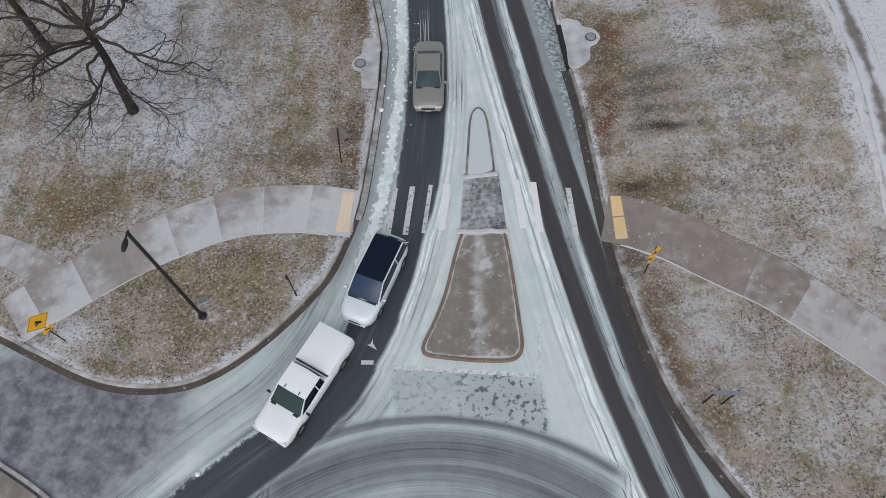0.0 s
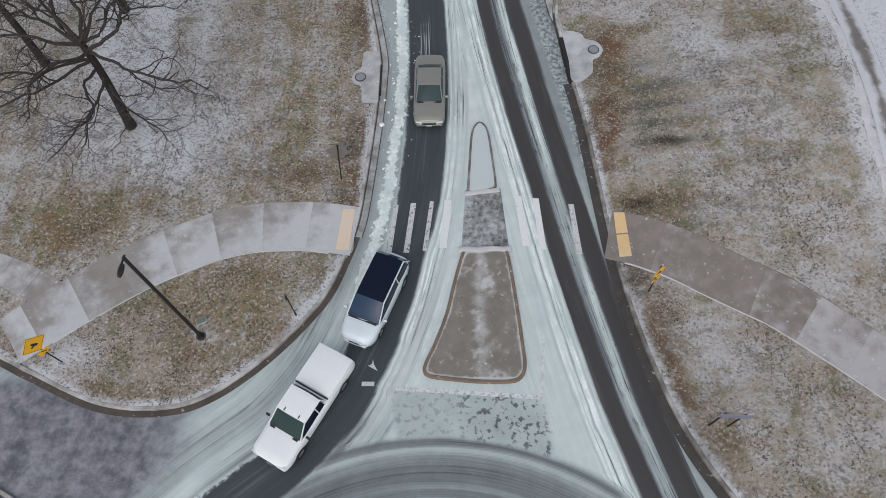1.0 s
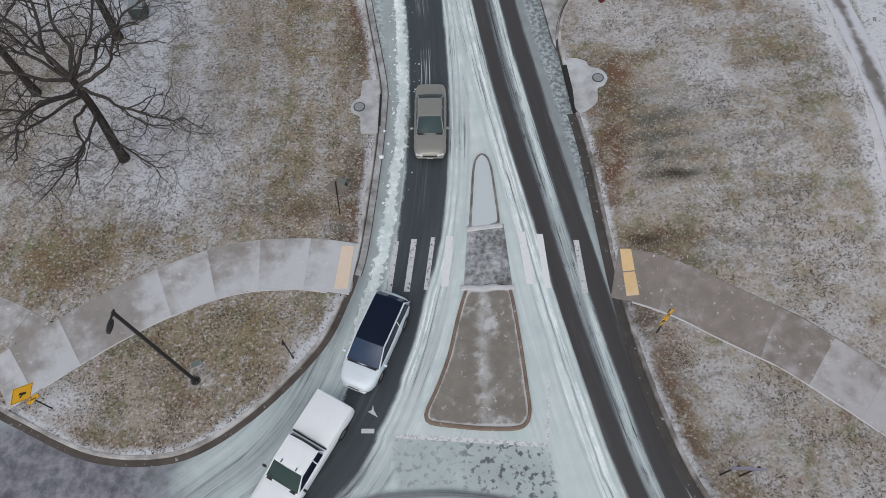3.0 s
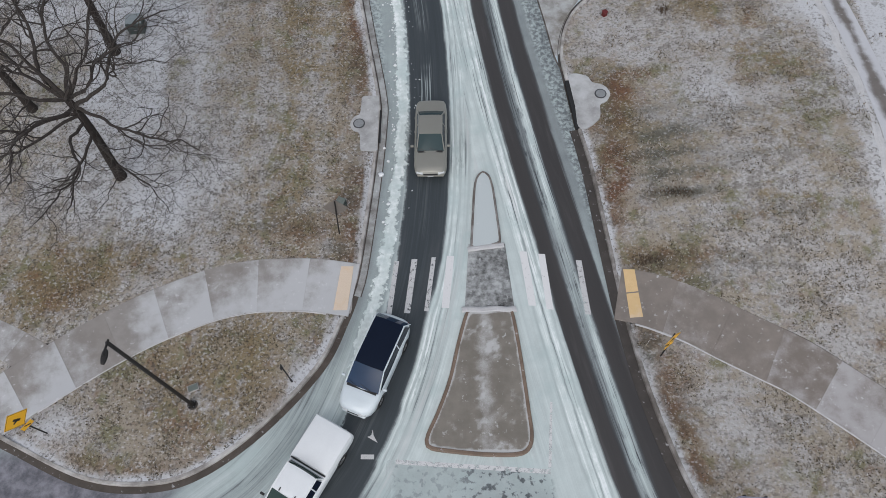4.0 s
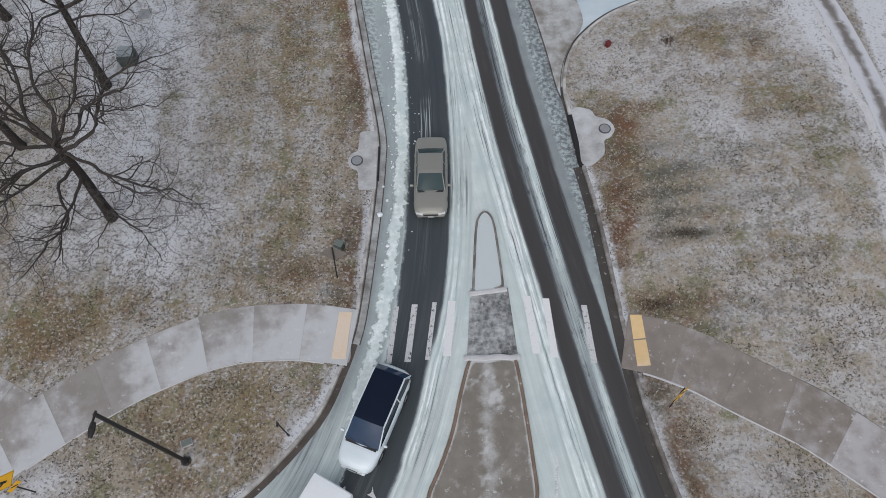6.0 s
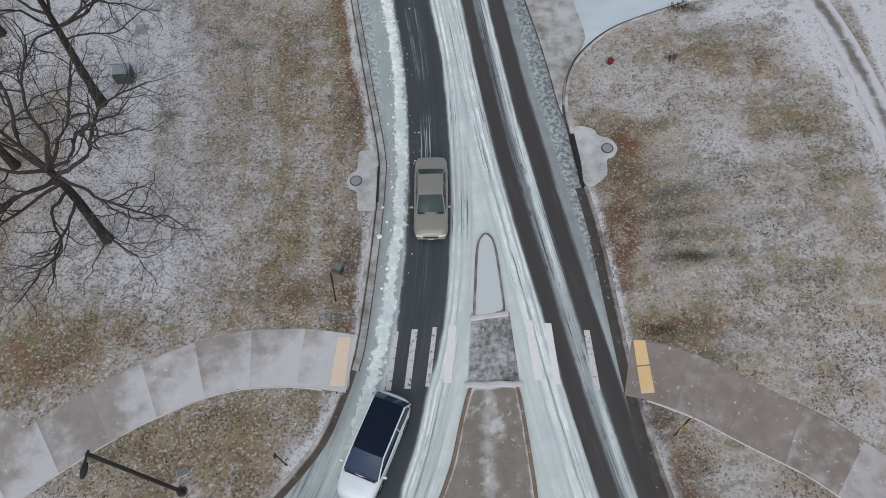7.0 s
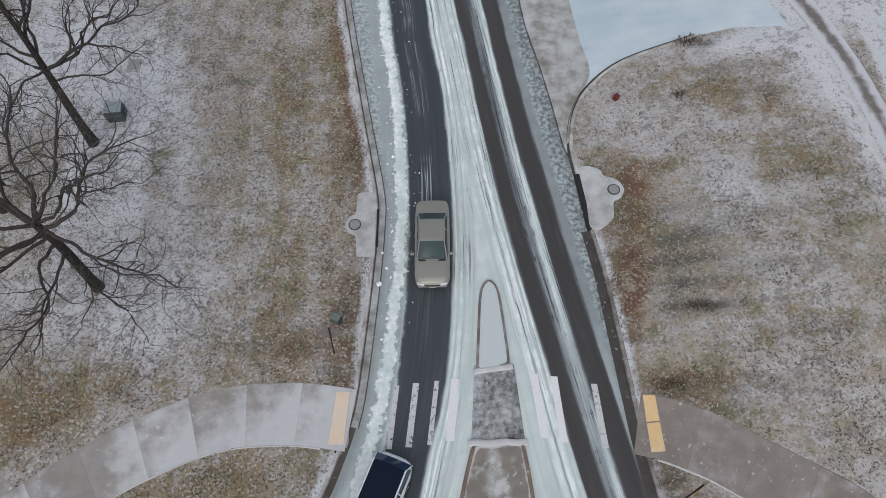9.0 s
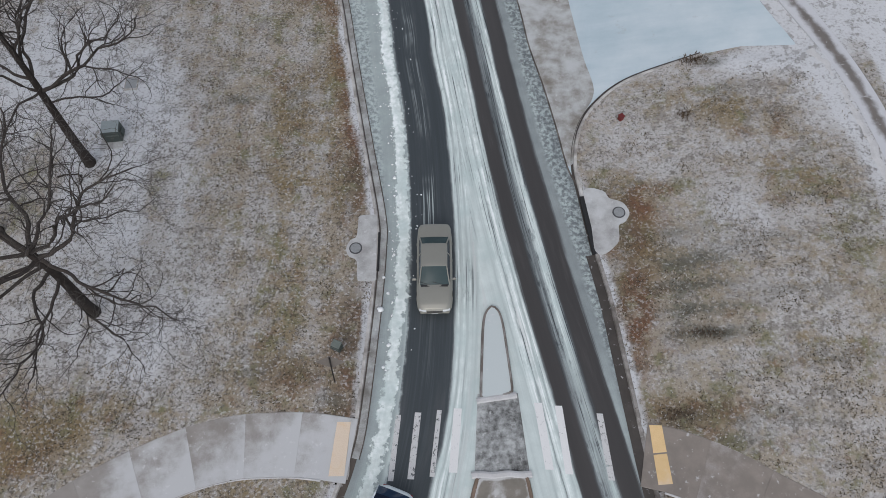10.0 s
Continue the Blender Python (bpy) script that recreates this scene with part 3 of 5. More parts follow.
def lawn_wet(x, y):
    """Dark damp streaks where the snow has melted into the mown turf."""
    w = 0.0 * x
    for cx, cy, rx, ry, k in ((12.6, 21.9, 2.1, 0.36, 1.0), (12.5, 20.65, 1.6, 0.36, 1.15), (12.4, 23.2, 2.0, 0.36, 0.9), (12.3, 24.6, 2.0, 0.55, 1.0), (11.6, 26.2, 1.6, 0.5, 0.5), (11.2, 22.4, 0.6, 2.6, 0.4), (16.6, 22.6, 2.2, 0.30, 0.5), (17.4, 19.2, 2.4, 0.35, 0.45), (16.0, 25.4, 2.2, 0.35, 0.5), (14.8, 16.6, 2.2, 0.5, 0.35),
                              (9.2, 26.8, 0.7, 2.2, 0.5), (10.6, 16.7, 1.3, 0.5, 0.7), (12.6, 15.6, 1.6, 0.4, 0.5), (-5.2, 30.0, 0.7, 2.6, 0.4), (-5.0, 21.4, 0.6, 2.6, 0.5), (-5.6, 17.9, 1.0, 0.5, 0.6), (-9.4, 19.6, 2.4, 0.8, 0.35), (10.2, 8.6, 1.0, 2.2, 0.5), (9.6, 12.2, 0.5, 1.0, 0.7),
                              (15.4, 37.2, 0.7, 0.35, 0.9), (15.9, 35.2, 1.1, 0.5, 0.5), (-12.2, 36.2, 1.8, 0.35, 0.6), (-8.6, 36.6, 0.9, 0.4, 0.5), (11.6, 4.4, 0.9, 1.6, 0.5)):
        w = w + k * blob(x, y, cx, cy, rx, ry)
    return np.clip(w * (0.45 + 1.1 * fbm(x, y, 0.8, 63, 3)), 0, 1)


def lawn_tone(x, y):
    t = 0.35 + 0.0 * x
    for cx, cy, rx, ry, w in ((-8.1, 31.5, 3.6, 14.4, 0.28), (-10.8, 11.7, 5.4, 2.7, 0.35), (-14.4, 18, 4.5, 1.8, 0.3), (-20.7, 16.2, 3.6, 2.7, 0.3), (9.72, 27, 1.35, 2.7, 0.45), (11.25, 16.83, 2.7, 0.9, 0.4), (14.4, 34.65, 3.6, 1.8, 0.35), (9.72, 36, 1.35, 1.8, 0.2), (10.8, 9, 1.8, 3.6, 0.25), (17.4, 21.2, 1.6, 3.0, 0.45), (12.4, 24.5, 2.4, 2.2, 0.30), (18.5, 29.5, 2.4, 2.2, 0.35)):
        t = t + w * blob(x, y, cx, cy, rx, ry)
    return t + 0.5 * (fbm(x, y, 3.0, 31, 3) - 0.5)


lawn, lv = sheet("ground", gx, gy, -paved, lawn_height, LAWN)
structure(lawn, "dry brown winter lawn thinly dusted with snow")
edge = sdf(offset(ROAD_EDGE, -0.13, True), lv[:, 0], lv[:, 1])
attribute(lawn, "snow", lawn_snow(lv[:, 0], lv[:, 1]) + 0.45 * smooth((edge + 0.55) / 0.45) * (0.4 + fbm(lv[:, 0], lv[:, 1], 2.0, 77, 2)))
attribute(lawn, "wet", lawn_wet(lv[:, 0], lv[:, 1]))
rust = 0.75 * (1 - 0.85 * blob(lv[:, 0], lv[:, 1], -12, 10, 8, 4)) * smooth((edge + 1.5) / 1.1) * smooth((fbm(lv[:, 0], lv[:, 1], 2.2, 57, 3) - 0.36) / 0.2)
for cx, cy, ax, ay, k in ((9.7, 26.2, 0.9, 2.6, 0.9), (10.7, 16.95, 1.1, 0.5, 1.0), (10.3, 28.0, 0.7, 1.0, 0.9), (9.5, 22.2, 0.6, 2.2, 1.1), (12.9, 17.0, 0.7, 0.9, 0.7), (-5.3, 33.0, 0.9, 6.0, 0.5), (-5.6, 21.5, 0.8, 2.2, 0.5), (15.2, 36.4, 0.9, 0.4, 0.8), (-14.9, 34.6, 0.45, 1.6, 0.9), (-19.5, 15.6, 2.4, 1.2, 0.5), (10.6, 10.0, 0.9, 3.2, 0.8), (12.6, 4.5, 1.2, 2.6, 0.6), (-7.5, 19.0, 2.6, 1.0, 0.5)):
    rust = rust + k * blob(lv[:, 0], lv[:, 1], cx, cy, ax, ay) * (0.3 + 1.2 * fbm(lv[:, 0], lv[:, 1], 1.0, 58, 3))
attribute(lawn, "rust", np.clip(rust, 0, 1))
attribute(lawn, "tone", lawn_tone(lv[:, 0], lv[:, 1]))

# ---- the road, with its ice and wheel tracks ----
rx = np.concatenate([-far[::-1][:3], np.arange(-30, -12, 0.25), np.arange(-12, 14, 0.08), [16, 18, 20]])
ry = np.concatenate([[-40, -25, -12], np.arange(-4, 8, 0.08), np.arange(8, 47.5, 0.16), [49, 53, 58, 66, 80, 98]])
RX, RY = np.meshgrid(rx, ry)
road, rv = sheet("road", rx, ry, sdf(ROAD_EDGE, RX, RY), lambda x, y: 0.0 * x, ROAD)
structure(road, "asphalt road with dark wheel tracks through ice and packed snow")


def road_cover(x, y):
    """What lies on the road: the ice, the bared lane and tracks (as depths inside their edges), and the coordinates along the traffic."""
    mx, my = x, y
    x, y = x / 0.9, y / 0.9                                       # laid out on a grid of 0.9 m
    wob = 0.35 * (fbm(x, y, 1.6, 41, 3) - 0.5)
    dl, sl = along(LEFT_TRACK / 0.9, x, y)
    da, sa = along(TRACK_A / 0.9, x, y)
    db, _ = along(TRACK_B / 0.9, x, y)
    dedge = sdf(ROAD_EDGE / 0.9, x, y)
    r = np.hypot(x - ROUND_C[0] / 0.9, y - ROUND_C[1] / 0.9)
    phi = np.arctan2(y - ROUND_C[1] / 0.9, x - ROUND_C[0] / 0.9)
    out = {}
    south = 1 - smooth((y - 9) / 5)
    s = 0.80 + 0.0 * x                                            # packed white ice between the lanes
    west = smooth((dl * -1 - 1.2) / 0.3)                          # the strip beside the west curb
    s = s * (1 - west) + 0.58 * west
    apron = smooth((-dl - 1.4) / 0.4) * smooth((16 - y) / 4)
    s = s * (1 - apron) + (0.62 + 0.26 * smooth((3.2 + dl) / 1.6) + 0.12 * band(-dl, 4.2, 5.2, 0.5)) * apron
    out["ridge_in"] = np.where(y > 7, 0.44 - 0.9 * np.abs(-dl - 1.74 - 0.20 * (1 - smooth((y - 23) / 4)) + wob * 0.7) - 0.55 * (1 - smooth((y - 9) / 6)), -1.0)
    half = 1.13 - 0.10 * smooth((y - 30) / 15) + 0.15 * (1 - smooth((y - 8) / 8))
    half = half + np.where(dl < 0, 0.6, 0.35) * (fbm(sl * 0.55, 0 * x + 3, 1.0, 88, 4) - 0.5) * south
    half = half + np.where(dl < 0, 0.20, 0.16) * smooth((y - 15) / 6) + 0.10 * smooth((y - 30) / 15)
    out["lane_in"] = 0.9 * (half - np.abs(dl))
    out["ragged"] = np.where(dl < 0, 0.30 + 0.45 * south, 0.05 + 0.10 * south)
    lane = smooth((half - np.abs(dl)) / 0.5 + 0.5)
    worn = band(dl, -0.62, 0.25, 0.30) * (0.20 + 0.55 * smooth((y - 31) / 4) + 0.95 * band(y, 26.0, 33.5, 3.0))
    out["scuff"] = worn * smooth((fbm(mx, my, 1.8, 51, 3) - 0.30) / 0.25)
    # east of the tracks: a smooth sheet, then flaking frost along the gutter
    east = smooth((db - 0.3) / 0.3)
    s = s * (1 - east) + (0.50 + 0.10 * smooth((24 - y) / 6)) * east
    wa, wb = 0.47 - 0.05 * smooth((y - 36) / 6), 0.54
    out["track_in"] = 0.9 * np.maximum(wa - np.abs(da), wb - np.abs(db))
    gap = np.clip((da - wa) / np.maximum(da - db - wa - wb, 0.05), 0, 1) + 0.10 * (vnoise(y * 0.35, 0 * x, 2) - 0.5)
    between = (da > 0) * (db < 0)
    lines = np.interp(gap, [0, 0.10, 0.42, 0.50, 0.60, 0.85, 0.95, 1.0], [0.34, 0.40, 0.46, 0.62, 0.82, 0.84, 0.60, 0.40])
    sheet_ = np.interp(gap, [0, 0.10, 0.30, 0.60, 0.85, 1.0], [0.40, 0.48, 0.53, 0.66, 0.56, 0.40])
    melt = smooth((y - 20) / 5) + 0.5 * band(y, 9.0, 15.0, 3.0)
    profile = lines * np.clip(melt, 0, 1) + sheet_ * (1 - np.clip(melt, 0, 1))
    s = np.where(between > 0, profile, s)
    # streaks beside the lane and the tracks
    beside = band(dl, 1.1, 2.5, 0.8) * (0.30 + 0.50 * smooth((fbm(mx, my, 4.0, 33, 3) - 0.42) / 0.2)) + (0.35 + 0.55 * smooth((fbm(mx, my, 3.0, 37, 3) - 0.42) / 0.2)) * band(da, -1.6, -0.5, 0.5) * (db < 0)
    beside = np.maximum(beside, between * 0.95)
    beside = np.maximum(beside, 0.46 * apron * smooth((6.5 + dl) / 3))
    calm_ice = smooth((fbm(mx, my, 5.0, 71, 3) - 0.42) / 0.2)
    out["scour"] = np.clip(0.13 + 0.16 * calm_ice + 0.66 * beside, 0, 1) * np.where(-dl > 1.5, 0.30 + 0.70 * smooth((17 - y) / 3), 1.0) * np.where(east > 0.5, 0.40, 1.0)
    # the roundabout: rings of worn ice
    ring = smooth((ROUND_R / 0.9 + 0.25 * wob - r) / 0.5 + 0.5) * (1 - lane) * smooth((9.5 - np.abs(x - 0.0) + 0.4 * (y - 2)) / 1.5)
    rings = 0.47 + 0.18 * (vnoise(r * 0.9, phi * 0.6 + r * 0.2, 3) - 0.5) + 0.20 * (vnoise(r * 2.6, phi * 0.7 + r * 0.37, 8) - 0.5) - 0.10 * band(r, ROUND_R / 0.9 - 0.35, ROUND_R / 0.9 - 0.05, 0.12) + 0.16 * band(r, ROUND_R / 0.9 - 0.75, ROUND_R / 0.9 - 0.5, 0.12)
    s = s * (1 - ring) + rings * ring
    out["scour"] = out["scour"] * (1 - ring) + 0.36 * ring
    # churned grey ice on both sides of the lane where it joins the roundabout
    churn = band(np.abs(dl), 1.0, 2.9, 0.9) * smooth((8.2 - y) / 2.5) * (1 - lane) * (1 - 0.85 * ring)
    s = s - churn * (0.10 + 0.30 * smooth((vnoise(dl * 3.1, sl * 0.10 + dl * 0.2, 27) - 0.38) / 0.3)) * (0.5 + 0.5 * (dl > 0))
    # the strip before the give-way line
    strip = band(x + 0.18 * y, -1.5, 6.3, 0.5) * band(y + 0.07 * x, 4.5, 7.7, 0.15) * (1 - lane) * (1 - ring)
    s = s * (1 - strip) + (0.66 + 0.14 * (fbm(x, y, 1.5, 61, 3) - 0.5)) * strip
    out["scour"] = out["scour"] * (1 - 0.9 * strip)
    # the west leg
    leg = smooth((-x - 12.5 + 0.25 * (8 - y)) / 4) * smooth((8.9 - y) / 1.0) * smooth((-(dl) - 2.4) / 2.0)
    s = s * (1 - leg) + (0.32 + 0.22 * (fbm(x, y, 2.2, 71, 3) - 0.5) + 0.25 * smooth((-dl - 2) / -3 + 1)) * leg
    out["scour"] = out["scour"] * (1 - 0.9 * leg)
    s = s + 0.34 * blob(mx, my, -10.4, 1.9, 1.3, 0.9) * smooth((-dl - half) / 0.3)
    s = s - 0.06 * smooth((0.9 - dedge) / 0.4) * (1 - ring)
    out["flakes"] = np.maximum(smooth((db - 0.95) / 0.35) * smooth((y - 8) / 6), 0.8 * smooth((-dl - 2.75) / 0.4) * smooth((y - 17) / 6))
    clear = (1 - ring) * (1 - strip)
    out["beside_track"] = np.where((db < 0) & (da < 0), np.clip((-da - wa) * 0.9, 0, 2), 2.0) * clear + 2 * (1 - clear)
    out["beside_lane"] = np.where(dl > 0, np.clip((dl - half) * 0.9, 0, 2), 2.0) * clear + 2 * (1 - clear)
    out["snow"], out["calm"], out["flaky"] = s, leg, strip * (0.35 + 0.65 * smooth((x - 0.2) / 1.5))
    own = dl > -da
    u = np.where(ring > 0.5, r, np.where(own, da, dl))
    v = np.where(ring > 0.5, phi * 9, np.where(own, sa, sl))
    return out, u, v


cover, lane_u, lane_v = road_cover(rv[:, 0], rv[:, 1])
swell = 0.06 * smooth((cover["ridge_in"] + 0.05) / 0.3) * (0.5 + fbm(rv[:, 0], rv[:, 1], 0.5, 12, 3))
road.data.vertices.foreach_set("co", np.column_stack([rv, swell]).astype(np.float32).ravel())
for key, values in cover.items():
    attribute(road, key, values)
vector_attribute(road, "lane", lane_u, lane_v)

dx = np.concatenate([np.arange(-2, 24, 0.25)])
dy = np.concatenate([np.arange(27, 50, 0.22), [54, 62, 80, 98]])
DX, DY = np.meshgrid(dx, dy)
drive, dv = sheet("driveway", dx, dy, sdf(LOT_EDGE, DX, DY), lambda x, y: terrain(x, y) + 0.003, make_lot())
structure(drive, "driveway and parking lot under a smooth sheet of pale ice")
mouth = APRON_LINE[(APRON_LINE[:, 1] > 30.3) & (APRON_LINE[:, 1] < 62)]
APRON_EDGE = np.vstack([mouth, spline([(5.2, 62), (7.4, 50), (8.05, 42.8), (8.4, 39), (8.75, 36.2), (7.9, 34.4), (7.3, 33.0), (7.1, 31.2)], 0.4)])
ax_, ay_ = np.arange(2, 10, 0.2), np.arange(30, 62, 0.2)
AX, AY = np.meshgrid(ax_, ay_)
structure(sheet("apron", ax_, ay_, sdf(APRON_EDGE, AX, AY), lambda x, y: terrain(x, y) + 0.012, APRON)[0], "taupe concrete apron of the driveway, mottled with ice")

# ---- curbs and gutters ----
CURB_SECTION = [(-0.16, -0.15), (-0.16, 0.14), (-0.13, 0.15), (-0.02, 0.15), (0.01, 0.13), (0.035, 0.0), (0.035, -0.05)]


def dropped(line, gaps):
    """1 where the curb stands, 0.12 at the dropped crossings."""
    out = np.ones(len(line))
    for cx, cy, half in gaps:
        d = np.hypot(line[:, 0] - cx, line[:, 1] - cy)
        out = np.minimum(out, 0.12 + 0.88 * smooth((d - half) / 0.7))
    return out


def curb(line, gaps, label, gutter_width=0.45, pan=None, stone=CURB):
    z = terrain(line[:, 0], line[:, 1])
    structure(sweep("curb", line, CURB_SECTION, stone, z, lift=dropped(line, gaps)), label)
    structure(sweep("gutter", line, [(0.03, 0.006), (0.1, 0.008), (gutter_width, 0.016), (gutter_width + 0.01, -0.03)], pan or GUTTER_ICY, z), "wet concrete gutter along the curb, at the driveway painted curb shade")


whole = spline(LEFT_CURB[::2], 0.25)
split = int(np.argmax(whole[:, 1] < 15.4))
curb(whole[:split + 1], [(-4.725, 15.66, 1.215)], "grey concrete curb with snow along its back, dropped at the crossing")
# inner strip paints the curb face's shadow in brown, outer strip is the joint
for o0, o1 in ((0.02, 0.09), (0.43, 0.47)):
    strip = whole[:split + 1]
    structure(sweep("gutter_joint", strip, [(o0 - 0.01, 0.008), (o0, 0.021), (o1, 0.021), (o1 + 0.01, 0.008)], GUTTER_BROWN, 0.0 * strip[:, 0]), "dark wet joint in the gutter and painted shade of the curb face")
curb(whole[split:], [(-4.725, 15.66, 1.215), (-21.96, 8.91, 0.99)], "grey concrete curb with a dark wet gutter, bending round to the roundabout", 0.34, GUTTER_BROWN)
curb(RIGHT_CURB[RIGHT_CURB[:, 1] < 25.4], [(8.658, 15.12, 1.26)], "dark damp concrete curb, dropped at the crossing and running up to the driveway", 0.5, GUTTER, CURB_DAMP)
# the narrow dark pan here stands in for shade on the curb face
curb(RIGHT_CURB[RIGHT_CURB[:, 1] >= 25.1], [], "thin curb curving round into the driveway, its shaded face painted as a dark strip", 0.17, GUTTER)
flow = APRON_LINE[:-40]
structure(sweep("gutter", flow, [(-0.06, 0.004), (-0.05, 0.010), (0.03, 0.010), (0.04, 0.004)], GUTTER_BROWN, 0.004 + terrain(flow[:, 0], flow[:, 1])), "dark wet joint across the driveway mouth")

# the corner of another traffic island at the roundabout
corner = spline([(-27.9, 6.66), (-23.4, 4.41), (-20.16, 2.655), (-17.73, 1.26), (-15.48, -0.54), (-13.95, -2.7)], 0.25)
structure(sweep("curb", corner[::-1], CURB_SECTION, CURB, np.zeros(len(corner))), "low concrete curb of a traffic island")
isl = np.vstack([offset(corner, -0.14), [(-19.8, -8.1), (-27.9, -5.4)]])
ix, iy = np.arange(-32, -15, 0.5), np.arange(-9, 8, 0.5)
IX, IY = np.meshgrid(ix, iy)
structure(sheet("traffic_island", ix, iy, sdf(isl, IX, IY), lambda x, y: 0.13 + 0 * x, ISLAND)[0], "concrete traffic island under thin snow")


# ---- the splitter island ----
def island(points, rim_label, frost=0.0, side=0, y_cut=0.0, rim_material=ISLAND_RIM, rim_width=0.19):
    """side: 1 where the curb sinks beyond y_cut to the north, -1 to the south."""
    line = spline(points, 0.25, True)
    area = np.sum(line[:, 0] * np.roll(line[:, 1], -1) - line[:, 1] * np.roll(line[:, 0], -1))
    if area < 0:
        line = line[::-1]
    low = 1 - smooth((line[:, 1] - y_cut) / 0.12 * side) if side else None
    top = structure(sweep("island_curb", line, [(-0.02, -0.05), (0.0, 0.0), (0.03, 0.13), (0.05, 0.15), (rim_width - 0.03, 0.15), (rim_width - 0.01, 0.135), (rim_width, 0.09)], rim_material, np.zeros(len(line)), True, low), rim_label)
    inner = offset(line, rim_width - 0.04, True)
    x0, y0, x1, y1 = *(inner.min(0) - 0.2), *(inner.max(0) + 0.2)
    sx, sy = np.arange(x0, x1 + 0.2, 0.1), np.arange(y0, y1 + 0.2, 0.1)
    SX, SY = np.meshgrid(sx, sy)
    paving, pv = sheet("island_paving", sx, sy, sdf(inner, SX, SY), lambda x, y: 0.118 + 0 * x, NOSE_TOP if frost > 0.3 else ISLAND)
    structure(paving, "brownish concrete paving with patches of thin snow")
    rim = sdf(inner, pv[:, 0], pv[:, 1])
    mid = np.exp(-((pv[:, 0] - 1.85) / 0.5) ** 2) * (0.5 + fbm(pv[:, 0], pv[:, 1], 1.2, 15, 3))
    attribute(paving, "snow", frost + 0.38 * mid * (frost < 0.1) + 0.55 * smooth((0.17 - rim) / 0.12) - 0.05 + 0.22 * smooth((fbm(pv[:, 0], pv[:, 1], 0.34, 19, 2) - 0.64) / 0.08) * (frost < 0.1))
    return top


island([(0.486, 12.78), (0.036, 10.89), (-0.522, 9.36), (-0.99, 8.325), (-1.044, 7.875), (-0.765, 7.578), (0.432, 7.398), (1.782, 7.272), (3.132, 7.272), (3.69, 7.533), (3.915, 8.154), (3.843, 9.36), (3.726, 10.8), (3.537, 12.735), (3.36, 14.05), (3.24, 14.34), (2.95, 14.43), (2.1, 14.42), (1.3, 14.40), (1.02, 14.33), (0.86, 14.1)],
       "rounded brown concrete curb round the splitter island", 0.0, 1, 14.25)
island([(1.26, 18.1), (1.35, 19.53), (1.494, 21.42), (1.674, 22.23), (2.043, 22.59), (2.412, 22.32), (2.61, 21.6), (2.754, 20.07), (2.88, 18.35), (2.78, 18.08), (2.5, 17.95), (1.6, 17.80), (1.35, 17.86)], "rounded frosted concrete curb round the island nose", 0.62, -1, 17.95, NOSE_RIM, 0.14)

cut = np.array([(0.86, 14.0), (3.40, 14.0), (3.04, 18.4), (1.18, 18.3)])
cx, cy = np.arange(0.5, 3.8, 0.14), np.arange(14.3, 18.1, 0.14)
CX, CY = np.meshgrid(cx, cy)
structure(sheet("refuge_paving", cx, cy, sdf(cut, CX, CY), lambda x, y: 0.02 + 0 * x, REFUGE)[0], "mottled paving of the pedestrian gap through the island")


# ---- markings ----
def marking(points, label, material=PAINT, z=0.0045):
    structure(mesh_object("road_marking", [(x, y, z) for x, y in points], [tuple(range(len(points)))], material), label)


for a, b, y1, y0, w in ((-2.565, -2.88, 17.19, 14.22, 0.243), (-1.647, -1.98, 17.28, 14.283, 0.297), (-0.648, -1.017, 17.37, 14.373, 0.225), (0.216, -0.072, 17.433, 14.535, 0.378),
                        (3.978, 4.266, 17.622, 14.58, 0.378), (4.923, 5.13, 17.46, 14.364, 0.342), (6.795, 6.984, 17.055, 14.067, 0.288)):
    marking([(b - w / 2, y0), (b + w / 2, y0 - 0.02), (a + w / 2, y1 - 0.02), (a - w / 2, y1)], "worn white crosswalk bar on the road", PAINT_ICED if 0 < a < 6 else PAINT)
for pts in ([(-5.175, 8.253), (-4.644, 8.046), (-4.671, 8.595)], [(-3.69, 8.217), (-3.204, 7.947), (-3.402, 8.28), (-3.456, 8.55), (-3.51, 8.298)]):
    marking(pts, "worn white give-way triangle on the road")
for x in (-5.13, -3.645):
    marking([(x - 0.3, 7.23), (x + 0.3, 7.22), (x + 0.3, 7.43), (x - 0.3, 7.44)], "white give-way dash on the road")
marking([(-2.358, 7.0), (4.545, 6.50), (4.572, 6.70), (-2.358, 7.20)], "white line before the splitter island", PAINT_FADED)
marking([(4.465, 6.78), (4.60, 6.78), (4.878, 9.72), (4.77, 9.72)], "white edge line beside the splitter island", PAINT_FADED)


# ---- sidewalks, slab by slab ----
def walk_height(x, y):
    z = terrain(x, y) + 0.13
    for rx_, ry_ in RAMPS:
        z = z - 0.105 * (1 - smooth((np.hypot(x - rx_, y - ry_) - 0.3) / 2.0))
    return z


